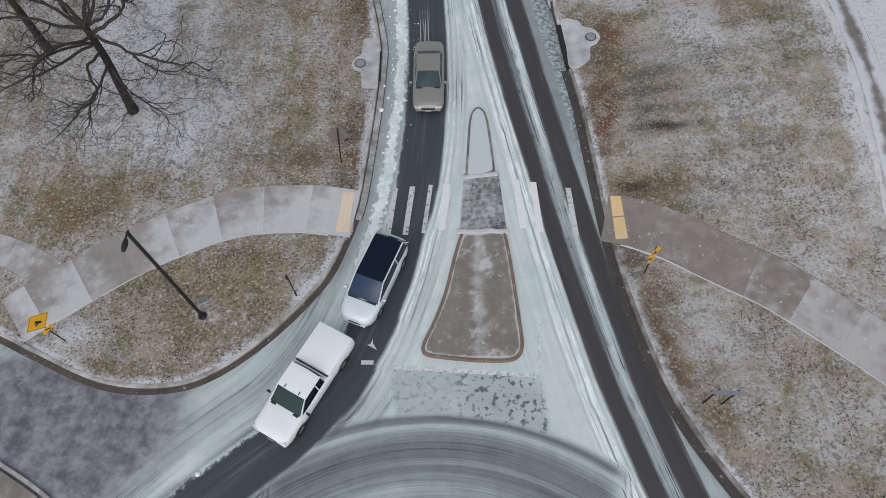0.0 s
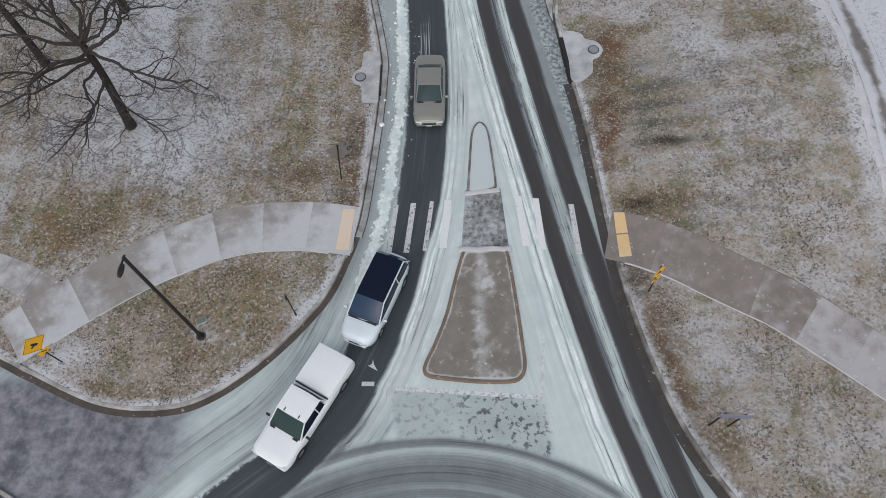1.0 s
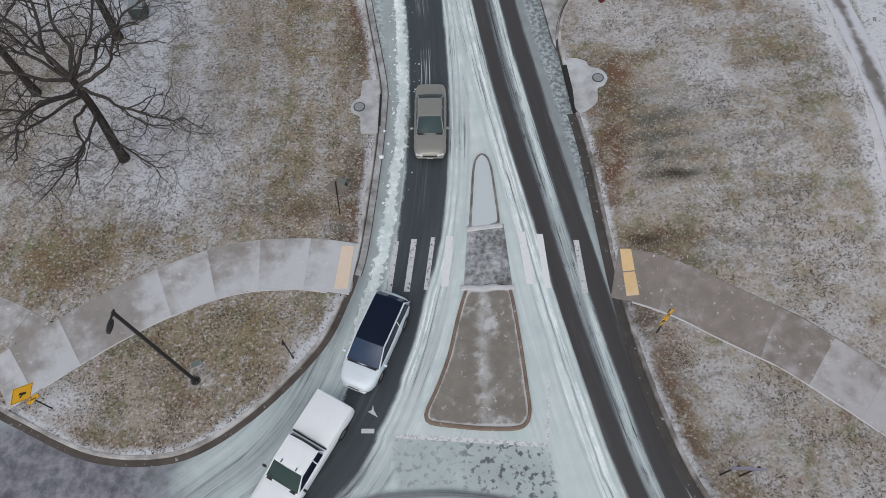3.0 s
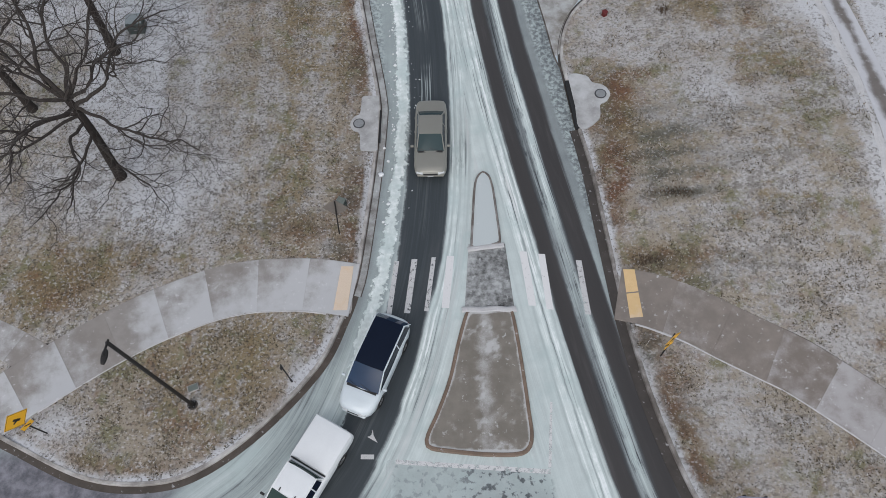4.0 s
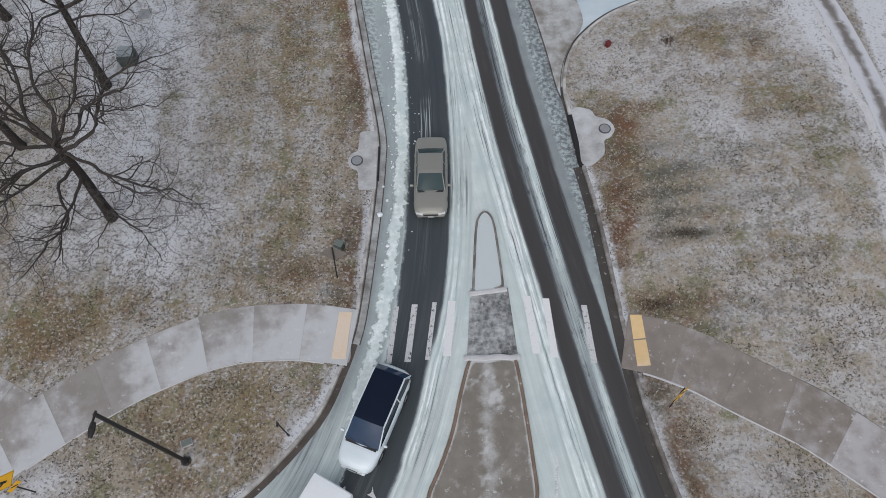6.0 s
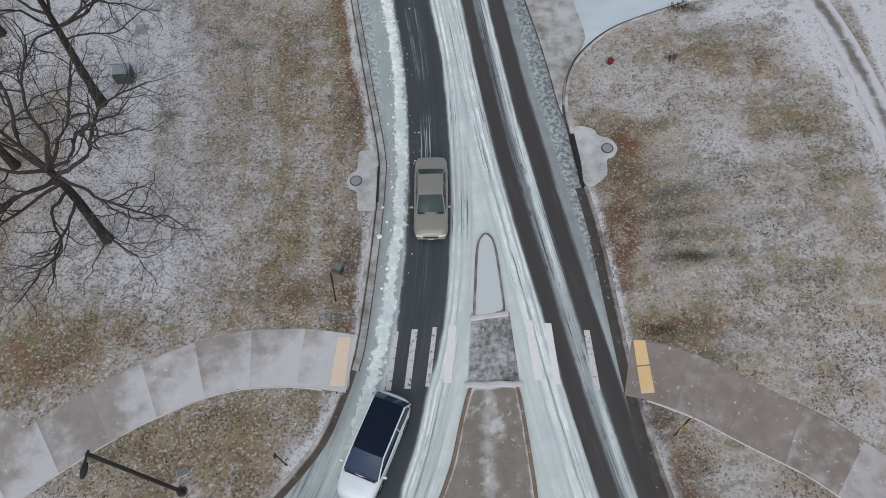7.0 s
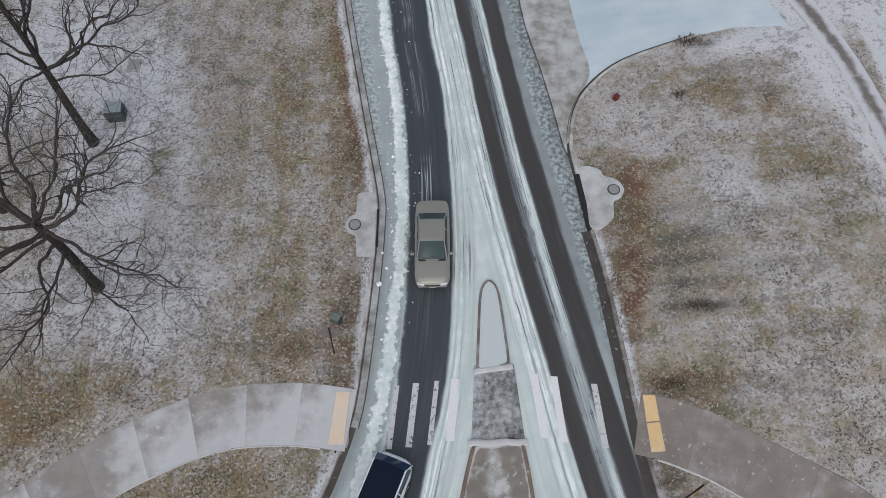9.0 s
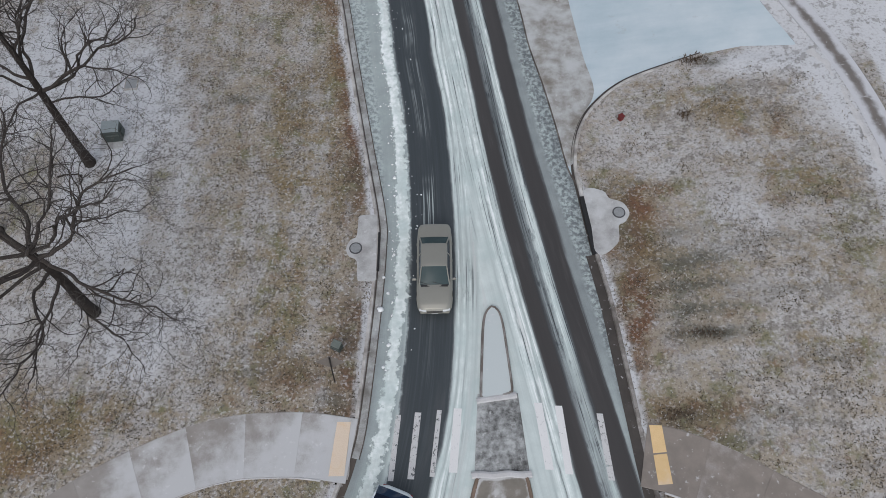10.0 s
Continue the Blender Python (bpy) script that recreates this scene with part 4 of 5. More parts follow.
def sidewalk(line, w, slab, material, label, skip=0.0, sunk=0.0, glaze=lambda s, q: 0.0 * s, pond=0.0):
    """Slabs along a line; meltwater ponds and freezes against one joint of each slab by `pond`."""
    luck = random.Random(len(label))
    run = np.concatenate([[0], np.cumsum(np.linalg.norm(np.diff(line, axis=0), axis=1))])
    total = run[-1]
    base = structure(new("sidewalk"), label)
    cuts = list(np.arange(skip, total - 0.4, slab)) + [total]
    n = normals(line)
    for a, b in zip(cuts[:-1], cuts[1:]):
        k = max(3, int((b - a) / 0.25) + 1)
        at = np.linspace(a + 0.003, b - 0.003, k)
        c = np.column_stack([np.interp(at, run, line[:, i]) for i in (0, 1)])
        nn = np.column_stack([np.interp(at, run, n[:, i]) for i in (0, 1)])
        lat = np.array([-0.5, -0.49, 0.0, 0.49, 0.5]) * (w - 0.01)
        tip = random.uniform(-0.004, 0.004) - sunk
        rows = []
        for j, o in enumerate(lat):
            p = c + nn * o
            z = walk_height(p[:, 0], p[:, 1]) + tip + (-0.012 if j in (0, 4) else 0)
            rows.append(np.column_stack([p, z]))
        low = [np.column_stack([rows[0][:, :2], rows[0][:, 2] - 0.2]), np.column_stack([rows[4][:, :2], rows[4][:, 2] - 0.2])]
        grid = np.stack([low[0], *rows, low[1]], 1)
        m = 7
        v = grid.reshape(-1, 3)
        faces = [(i * m + j, i * m + j + 1, (i + 1) * m + j + 1, (i + 1) * m + j) for i in range(k - 1) for j in range(m - 1)]
        faces += [tuple(range(m)), tuple((k - 1) * m + j for j in reversed(range(m)))]
        piece = mesh_object("slab", v, faces, material, base)
        side = np.tile(np.array([-0.5, -0.5, -0.49, 0, 0.49, 0.5, 0.5]), k)
        ponded = pond * (0.5 - np.repeat((at - a) / (b - a), m) + luck.uniform(-0.3, 0.3))
        attribute(piece, "snow", glaze(np.repeat(at, m) / total, side) + ponded)
    rows = [np.column_stack([line + n * o, walk_height(*(line + n * o).T) - 0.010 - sunk]) for o in (-w / 2, 0, w / 2)]
    v = np.stack(rows, 1).reshape(-1, 3)
    mesh_object("joint_bed", v, [(i * 3 + j, i * 3 + j + 1, i * 3 + j + 4, i * 3 + j + 3) for i in range(len(line) - 1) for j in range(2)], CURB, base)
    return base


sidewalk(WEST_WALK, 2.93, 2.48, WALK, "wide curving concrete sidewalk glazed with ice", 0.0, 0.0, lambda s, q: 0.30 * q + 0.09 - 0.45 * np.exp(-((s - 0.68) / 0.05) ** 2) + 0.14 * np.exp(-((s - 0.05) / 0.16) ** 2), 0.30)
sidewalk(BRANCH_WALK, 1.67, 1.7, WALK, "narrow concrete sidewalk branch glazed with ice", 0.0, 0.012)
sidewalk(EAST_WALK, 2.88, 2.6, WALK_EAST, "wide damp concrete sidewalk with a few icy joints", 0.0, 0.0, lambda s, q: -0.15 + 0.75 * s, 0.22)
sidewalk(FAR_WALK, 1.35, 2.6, WALK_FAR, "far concrete sidewalk, partly dark and partly under snow", 0.4, 0.0, lambda s, q: 0.85 * smooth((np.abs(q + 0.04) - 0.02) / 0.24) - 0.12 + 0.6 * smooth((s - 0.72) / 0.1))
fl = offset(FAR_WALK[(FAR_WALK[:, 1] > 10) & (FAR_WALK[:, 1] < 37.6)], 0.95)
fl = fl + 0.45 * (fbm(fl[:, 0], fl[:, 1], 0.9, 44, 3) - 0.5)[:, None] * np.array([1.0, 0.4])
structure(sweep("snow_strip", fl, [(-0.36, 0.04), (-0.2, 0.13), (-0.05, 0.16), (0.08, 0.16), (0.20, 0.13), (0.34, 0.04)], OLD_SNOW, terrain(fl[:, 0], fl[:, 1]), lift=0.62 + 0.55 * fbm(fl[:, 0], fl[:, 1], 0.8, 45, 3)), "strip of snow along the far sidewalk")
tagged(bpy.data.objects["snow_strip"], kind="stuff")


def snow_edge(line, width, label):
    """A thin uneven line of snow left along an edge."""
    z = walk_height(line[:, 0], line[:, 1])
    lift = 0.3 + 1.2 * fbm(line[:, 0], line[:, 1], 1.1, 33, 3)
    ob = sweep("snow_edge", line, [(-width / 2, -0.03), (-width / 4, 0.02), (width / 5, 0.022), (width / 2, -0.03)], OLD_SNOW, z, lift=lift)
    tagged(ob, label, "snow", kind="stuff")


snow_edge(np.column_stack([np.linspace(0.75, 3.45, 14), np.full(14, 14.37) + 0.03 * np.sin(np.arange(14))]), 0.32, "white line of snow across the end of the splitter island")
snow_edge(np.column_stack([np.linspace(1.1, 3.0, 10), np.linspace(17.74, 17.97, 10)]), 0.3, "white line of snow across the island nose")
snow_edge(offset(WEST_WALK[4:-6], 1.5), 0.09, "thin line of old snow along the sidewalk edge")
snow_edge(offset(EAST_WALK[4:], -1.48), 0.10, "thin line of old snow along the sidewalk edge")
for low_x, high_x, low_y, high_y in ((-5.6, -4.75, 14.3, 17.2), (8.7, 9.3, 13.7, 16.7)):
    structure(mesh_object("ramp_base", [(low_x, low_y, 0.012), (high_x, low_y, 0.012), (high_x, high_y, 0.012), (low_x, high_y, 0.012)], [(0, 1, 2, 3)], CURB), "concrete base of the crossing ramp")


def tactile(corners, label, material=PAD):
    """A panel of tactile paving, its corners in order."""
    v = [(x, y, float(walk_height(np.array(x), np.array(y))) + 0.016) for x, y in corners]
    low = [(x, y, z - 0.05) for x, y, z in v]
    structure(mesh_object("tactile_panel", v + low, [(0, 1, 2, 3), (0, 4, 5, 1), (1, 5, 6, 2), (2, 6, 7, 3), (3, 7, 4, 0)], material), label)


tactile([(-5.67, 14.454), (-4.968, 14.454), (-4.779, 16.875), (-5.418, 16.884)], "pale tan tactile panel at the crossing, half frosted", PAD_FROSTED)
tactile([(8.982, 15.192), (9.576, 15.228), (9.531, 16.407), (8.973, 16.443)], "tan tactile panel at the crossing")
tactile([(8.982, 13.815), (9.612, 13.842), (9.576, 15.156), (8.982, 15.12)], "tan tactile panel at the crossing")


# ---- storm inlets ----
def inlet(outline, hole, slot, label, slot_width=0.24):
    base = thing("storm_inlet", Matrix(), label, "storm drain", "storm inlets")
    bm = bmesh.new()
    line = spline(outline, 0.2, True)
    x0, x1 = line[:, 0].min(), line[:, 0].max()
    rise = float(terrain(x1, line[:, 1].mean())) / (x1 - x0)

    def level(x):
        return 0.165 + rise * (x - x0)

    f = bm.faces.new([bm.verts.new((x, y, level(x))) for x, y in line])
    ext = bmesh.ops.extrude_face_region(bm, geom=[f])
    for v in ext["geom"]:
        if isinstance(v, bmesh.types.BMVert):
            v.co.z -= 0.3
    part("top_slab", bm, INLET, base)
    hx, hy = hole
    hz = level(hx) + 0.004
    bm = tube_bm((hx, hy, hz - 0.05), (hx, hy, hz + 0.02), 0.35, 0.34, 28)
    part("ring", bm, IRON, base, "dark cast iron manhole ring")
    bm = tube_bm((hx, hy, hz - 0.05), (hx, hy, hz + 0.028), 0.28, 0.275, 28)
    part("cover", bm, LID, base, "grey round manhole cover with frost")
    (ax, ay), (bx, by) = slot
    d = Vector((bx - ax, by - ay, 0))
    ang = math.degrees(math.atan2(d.y, d.x))
    z = float(terrain((ax + bx) / 2, (ay + by) / 2))
    bm = box_bm(d.length, slot_width, 0.165, pose((ax + bx) / 2, (ay + by) / 2, z + 0.012, 0, 0, ang))
    part("opening", bm, BLACK, base, "dark slot of the curb opening")


inlet([(-3.87, 27.7), (-3.85, 26.0), (-3.82, 24.4), (-3.82, 24.18), (-3.90, 24.06), (-4.2, 24.04), (-4.5, 24.05), (-4.72, 24.08), (-4.80, 24.25), (-4.84, 25.0), (-4.95, 25.36), (-5.28, 25.5), (-5.46, 25.97), (-5.26, 26.46), (-4.98, 26.62), (-4.90, 27.0), (-4.88, 27.7), (-4.80, 27.95), (-4.4, 28.0), (-4.0, 27.96)], (-4.95, 25.97), [(-3.74, 26.9), (-3.735, 24.66)], "pale concrete storm inlet with a round manhole beside the curb", 0.09)
inlet([(7.58, 25.4), (7.33, 29.0), (8.35, 29.1), (8.65, 28.6), (9.3, 28.3), (9.6, 27.65), (9.3, 27.1), (8.95, 26.9), (8.75, 25.85)], (9.05, 27.68), [(7.55, 25.3), (7.2, 28.8)], "pale concrete storm inlet with a round manhole beside the curb")


# ---- street furniture ----
def street_lamp():
    base = thing("street_lamp", pose(-11.96, 9.765, 0.10), "tall dark bronze street lamp with one hanging luminaire", "street lamp")
    part("foundation", tube_bm((0, 0, -0.2), (0, 0, 0.10), 0.24, 0.23, 24), GUTTER, base, "round dark concrete foundation")
    bm = box_bm(0.34, 0.34, 0.03, pose(0, 0, 0.10), 0.008)
    part("base_plate", bm, BRONZE, base)
    for i in range(4):
        part("bolt", tube_bm((0.12 * (-1) ** i, 0.12 * (-1) ** (i // 2), 0.12), (0.12 * (-1) ** i, 0.12 * (-1) ** (i // 2), 0.2), 0.018, 0.018, 8), STEEL, base)
    part("base_cover", tube_bm((0, 0, 0.13), (0, 0, 0.32), 0.15, 0.11, 16), BRONZE, base)
    part("pole", tube_bm((0, 0, 0.12), (0, 0, 8.70), 0.088, 0.075, 16), BRONZE, base)
    bm = tube_bm((0, 0.12, 8.67), (0, -0.5, 8.76), 0.045, 0.04, 10)
    part("arm", bm, BRONZE, base)
    bm = bmesh.new()
    prev = None
    for k in range(11):
        t = k / 10
        y = -0.26 - 0.54 * t
        w = 0.125 * math.sin(math.pi * (0.16 + 0.72 * t)) ** 0.7
        ring = [bm.verts.new((w * math.cos(a), y, 8.67 + 0.09 * math.sin(a) * (1 - 0.3 * t))) for a in np.linspace(0, 2 * math.pi, 12, endpoint=False)]
        if prev:
            for i in range(12):
                bm.faces.new((prev[i], prev[(i + 1) % 12], ring[(i + 1) % 12], ring[i]))
        else:
            bm.faces.new(ring)
        prev = ring
    bm.faces.new(prev)
    part("luminaire", bm, BRONZE, base, "dark rounded lamp head", True)


street_lamp()


def diamond(bm, side, z, y, thick=0.006):
    r = side / math.sqrt(2)
    a = [bm.verts.new((r * dx_, y - thick / 2, z + r * dz)) for dx_, dz in ((0, -1), (1, 0), (0, 1), (-1, 0))]
    b = [bm.verts.new((v.co.x, y + thick / 2, v.co.z)) for v in a]
    bm.faces.new(a)
    bm.faces.new(b[::-1])
    for i in range(4):
        bm.faces.new((a[i], b[i], b[(i + 1) % 4], a[(i + 1) % 4]))
    return bm


def warning_sign(m, top, label, side=0.76, plaque=True, face=True):
    """A diamond sign on a post; its face looks along local -y."""
    base = thing("warning_sign", m, label, "traffic sign", "warning signs")
    part("post", tube_bm((0, 0, -0.2), (0, 0.0, top + side * 0.6), 0.035, 0.035, 8), BRONZE, base, "thin dark post")
    panel = part("panel", diamond(bmesh.new(), side, top, -0.05), YELLOW if face else SIGN_BACK, base, "yellow diamond panel" if face else "")
    if face:
        part("back_plate", diamond(bmesh.new(), side * 0.99, top, -0.042), STEEL, base, "grey metal back")
        r = side / math.sqrt(2)
        bm = bmesh.new()
        for i in range(4):
            c = [(0, -1), (1, 0), (0, 1), (-1, 0)]
            p, q = Vector((*c[i], 0)) * r * 0.93, Vector((*c[(i + 1) % 4], 0)) * r * 0.93
            d = (q - p)
            ang = math.degrees(math.atan2(d.y, d.x))
            mid = (p + q) / 2
            box_bm(d.length, 0.012, 0.003, Matrix.Translation((0, -0.057, top)) @ pose(0, 0, 0, 90) @ pose(mid.x, mid.y, 0, 0, 0, ang), 0, bm)
        part("border", bm, SIGN_BLACK, panel, "black border line")
        bm = bmesh.new()
        for sx, sz, ox, oz, turn in ((0.13, 0.34, 0.02, -0.02, 32), (0.30, 0.09, -0.04, -0.06, 12)):
            box_bm(sx, sz, 0.004, Matrix.Translation((0, -0.056, top)) @ pose(0, 0, 0, 90) @ pose(ox, oz, 0, 0, 0, turn), 0, bm)
        part("symbol", bm, SIGN_BLACK, panel, "plain black symbol")
    if plaque:
        bm = box_bm(0.55, 0.012, 0.30, pose(0, -0.05, top - side / math.sqrt(2) - 0.36), 0.003)
        p = part("plaque", bm, YELLOW, base, "small yellow plaque below the panel")
        bm = box_bm(0.28, 0.006, 0.06, pose(0, -0.06, top - side / math.sqrt(2) - 0.22, 0, 40, 0))
        part("arrow", bm, SIGN_BLACK, p, "black slanted bar")


warning_sign(pose(-18.54, 8.523, 0.1, -2, 0, 55), 2.5, "yellow diamond warning sign with a small plaque, beside the sidewalk", 0.90)
warning_sign(pose(10.17, 11.835, 0.1, -3, 2, 37), 2.15, "yellow diamond warning sign with a small plaque, beside the crossing", 0.76)
warning_sign(pose(-5.63, 18.78, 0.1, 5, -4, 180), 2.30, "grey back of a diamond warning sign on a dark post", 0.94, False, False)


def bare_post():
    base = thing("sign_post", pose(-7.38, 10.83, 0.1), "bare dark metal post standing in the snowy lawn", "post")
    part("post", tube_bm((0, 0, -0.2), (0.0, 0.05, 2.3), 0.032, 0.035, 8), BRONZE, base)
    part("sleeve", tube_bm((0, 0, -0.05), (0.0, 0.0, 0.35), 0.05, 0.05, 8), BRONZE, base)
    part("blade", box_bm(0.03, 0.22, 0.3, pose(-0.02, 0.02, 2.0), 0.004), BRONZE, base, "narrow sign plate seen edge on")


bare_post()


def guide_sign():
    base = thing("guide_sign", pose(11.97, 5.22, 0.1, 0, 0, -4), "blue-grey guide sign on two dark posts, seen from above", "traffic sign")
    for x in (0.0, 0.84):
        part("post", tube_bm((x, 0, -0.2), (x, 0.0, 2.3), 0.04, 0.04, 8), BRONZE, base, "dark post")
    part("panel", box_bm(1.4, 0.03, 0.56, pose(0.45, -0.06, 1.8), 0.008), SIGN_BLUE, base, "blue-grey panel")


guide_sign()


def ground_box(name, m, sx, sy, sz, label, category, pad=True, top=BOX_TOP):
    base = thing(name, m, label, category)
    if pad:
        part("pad", box_bm(sx * 1.3, sy * 1.4, 0.16, pose(-0.16, -0.24, -0.08), 0.02), INLET, base, "grey concrete pad")
    part("body", box_bm(sx, sy, sz, pose(0, 0, 0.08), 0.04), BOX_GREEN, base)
    part("lid", box_bm(sx * 1.02, sy * 0.92, 0.07, pose(0, sy * 0.06, sz + 0.06, 5), 0.025), top, base, "pale lid" if pad else "dull green lid")
    bm = box_bm(sx * 1.04, sy * 0.5, 0.05, pose(0, -sy * 0.33, sz - 0.06, 35), 0.015)
    part("hood", bm, BOX_GREEN, base)
    part("hinge", box_bm(0.08, sy * 0.4, sz * 0.5, pose(sx * 0.53, 0.05, 0.2), 0.01), BOX_GREEN, base)
    part("handle", box_bm(0.16, 0.03, 0.04, pose(0, -sy * 0.52, sz * 0.5), 0.008), STEEL, base, "steel latch")


ground_box("utility_box", pose(-19.305, 33.75, 0.1, 0, 0, 4), 0.98, 0.88, 0.8, "dark green utility box on a concrete pad under the trees", "utility box")
ground_box("utility_pedestal", pose(-5.58, 20.475, 0.1, 0, 0, -25), 0.46, 0.40, 0.50, "small dark green utility pedestal standing in the lawn", "utility box", False, LID_GREEN)


def flat_box(name, m, sx, sy, label, mat_top):
    base = thing(name, m, label, "access box")
    part("collar", box_bm(sx, sy, 0.1, pose(0, 0, -0.05), 0.015), CURB, base, "pale collar")
    part("lid", box_bm(sx * 0.84, sy * 0.8, 0.11, pose(0, 0, -0.05), 0.012), mat_top, base, "flat lid")


flat_box("hand_hole", pose(-12.06, 10.575, 0.15, 0, 0, 22), 0.55, 0.36, "flat grey-green hand hole lid rimmed with frost", LID_GREEN)
flat_box("valve_lid", pose(-19.17, 37.71, 0.15, 0, 0, 3), 0.8, 1.0, "flat frosted green access lid in the snow", LID)


def red_marker():
    x, y = 9.95, 33.85
    base = thing("marker", pose(x, y, float(terrain(x, y)) + 0.1, 0, 0, 28), "small dark red marker box standing in the lawn", "marker")
    part("body", box_bm(0.26, 0.26, 0.36, pose(0, 0, -0.05), 0.03), RED, base)
    part("cap", box_bm(0.30, 0.30, 0.05, pose(0, 0, 0.30), 0.015), RED, base)
    part("cable", tube_bm((0.2, 0.1, 0.3), (0.6, 0.35, 0.02), 0.02, 0.02, 6), INLET, base, "pale cable")


red_marker()


# ---- trees ----
def branch(out, p, d, length, r, level, rnd, lift, twist=0.22):
    """Adds a wiggly tapered branch and its side branches to out: (points, radii)."""
    n = max(3, int(length / (0.40 if level == 0 else 0.28)))
    pts, rad, course = [p.copy()], [r], d.copy()
    for k in range(n):
        t = (k + 1) / n
        if level == 0:
            d = d.lerp(course, 0.30)
        d = (d + Vector((rnd.gauss(0, twist), rnd.gauss(0, twist), rnd.gauss(0, twist * 0.8) + lift))).normalized()
        p = p + d * (length / n)
        pts.append(p.copy())
        rad.append(max(0.006, r * (1 - 0.75 * t)))
        if level < 3 and t > (0.15 if level else 0.25):
            chance = (0.92, 0.72, 0.42)[level]
            if rnd.random() < chance:
                side = d.cross(Vector((rnd.gauss(0, 1), rnd.gauss(0, 1), rnd.gauss(0, 1)))).normalized()
                nd = (d * rnd.uniform(0.55, 1.05) + side * rnd.uniform(0.5, 0.95)).normalized()
                nl = (length * (1.05 - 0.6 * t) * rnd.uniform(0.4, 0.7), rnd.uniform(0.7, 1.8), rnd.uniform(0.3, 0.75))[level]
                branch(out, p, nd, nl, max(0.009, rad[-1] * rnd.uniform(0.48, 0.72)), level + 1, rnd, rnd.uniform(-0.02, 0.04), 0.27 if level == 0 else 0.38)
    out.append((pts, rad, level))


def tube_mesh(paths):
    verts, faces = [], []
    for pts, rad, level in paths:
        k = (8, 6, 4, 3)[level]
        start = len(verts)
        for i, (p, r) in enumerate(zip(pts, rad)):
            d = (pts[min(i + 1, len(pts) - 1)] - pts[max(i - 1, 0)]).normalized()
            a = d.orthogonal().normalized()
            b = d.cross(a)
            for j in range(k):
                w = 2 * math.pi * j / k
                verts.append(p + (a * math.cos(w) + b * math.sin(w)) * r)
        for i in range(len(pts) - 1):
            for j in range(k):
                faces.append((start + i * k + j, start + i * k + (j + 1) % k, start + (i + 1) * k + (j + 1) % k, start + (i + 1) * k + j))
        faces.append(tuple(start + (len(pts) - 1) * k + j for j in range(k)))
    return verts, faces


def tree(x, y, lean, crotch, girth, limbs, seed, label):
    rnd = random.Random(seed)
    base = thing("tree", pose(x, y, 0.08), label, "tree", "bare trees")
    top = Vector((lean[0], lean[1], crotch))
    pts, rad = [], []
    for k in range(13):
        t = k / 12
        pts.append(Vector((0, 0, -0.2)).lerp(top, t) + Vector((0.09 * math.sin(5 * t + seed), 0.09 * math.cos(4 * t + seed), 0)) * t)
        rad.append(girth * (1.35 - 0.35 * min(1, t * 7)) * (1 - (0.62 if crotch > 9 else 0.38) * t))
    v, f = tube_mesh([(pts, rad, 0)])
    mesh_object("trunk", v, f, BARK, base, "dark bare trunk", True)
    out = []
    for dx_, dy_, dz, start, r in limbs:
        p = pts[int(round(start * 12))]
        d = Vector((dx_, dy_, dz))
        branch(out, p, (d.normalized() + Vector((0, 0, 0.25))).normalized(), d.length * 1.22, r * 0.84, 0, rnd, (-0.02 if dz < 1.0 else 0.008), 0.23)
    v, f = tube_mesh([b for b in out if b[2] < 1])
    mesh_object("crown", v, f, BOUGH, base, "dark crooked limbs", True)
    v, f = tube_mesh([b for b in out if b[2] == 1])
    tagged(mesh_object("branch_spray", v, f, BOUGH, base, "grey crooked branches", True), "grey crooked branches", kind="stuff")
    v, f = tube_mesh([b for b in out if b[2] >= 2])
    tagged(mesh_object("twig_spray", v, f, TWIG, base, "fine grey twigs", True), kind="stuff")


tree(-18.09, 22.662, (0.405, 0.09), 6.57, 0.279,
     [(6.3, -0.54, 1.17, 0.95, 0.13), (5.04, 1.62, 1.8, 1.0, 0.11), (5.76, -3.06, 0.81, 0.9, 0.11), (1.26, -4.5, -0.54, 0.68, 0.10), (3.06, -4.14, -0.72, 0.6, 0.09), (-1.35, -4.86, 0.36, 0.95, 0.12), (-4.05, -1.98, 0.9, 0.97, 0.12),
      (-3.06, 5.22, 2.7, 1.0, 0.13), (0.54, 5.04, 2.88, 1.0, 0.13), (-4.68, 1.44, 1.98, 0.97, 0.12), (2.61, 3.78, 2.7, 1.0, 0.11), (-1.44, 1.8, 3.6, 1.0, 0.13), (1.62, -0.9, 2.7, 1.0, 0.10), (-2.6, -5.2, -0.2, 0.82, 0.10), (-0.2, -6.0, -0.5, 0.76, 0.10), (-4.4, -3.9, 0.2, 0.86, 0.10), (1.98, -1.26, 0.18, 0.42, 0.05)], 11, "large bare dark tree with wide crooked limbs")
tree(-20.403, 31.896, (0.45, 0.35), 10.2, 0.27,
     [(5.4, 2.2, 2.2, 0.60, 0.12), (5.9, 0.3, 1.6, 0.58, 0.12), (4.9, -0.1, 0.3, 0.52, 0.07), (2.2, 3.2, 2.7, 0.68, 0.11), (0.6, 3.8, 3.0, 0.72, 0.11), (-2.2, 3.3, 2.6, 0.8, 0.10), (-3.2, -2.5, 1.2, 0.62, 0.10), (-0.9, -3.6, 0.4, 0.6, 0.08), (3.2, 1.6, 3.0, 0.82, 0.09),
      (-1.6, 1.4, 3.4, 1.0, 0.10), (1.5, 1.0, 3.6, 1.0, 0.09), (0.2, -1.9, 2.6, 0.92, 0.08), (-3.4, 0.6, 2.4, 0.7, 0.10)], 23,
     "bare dark tree beside the utility box")
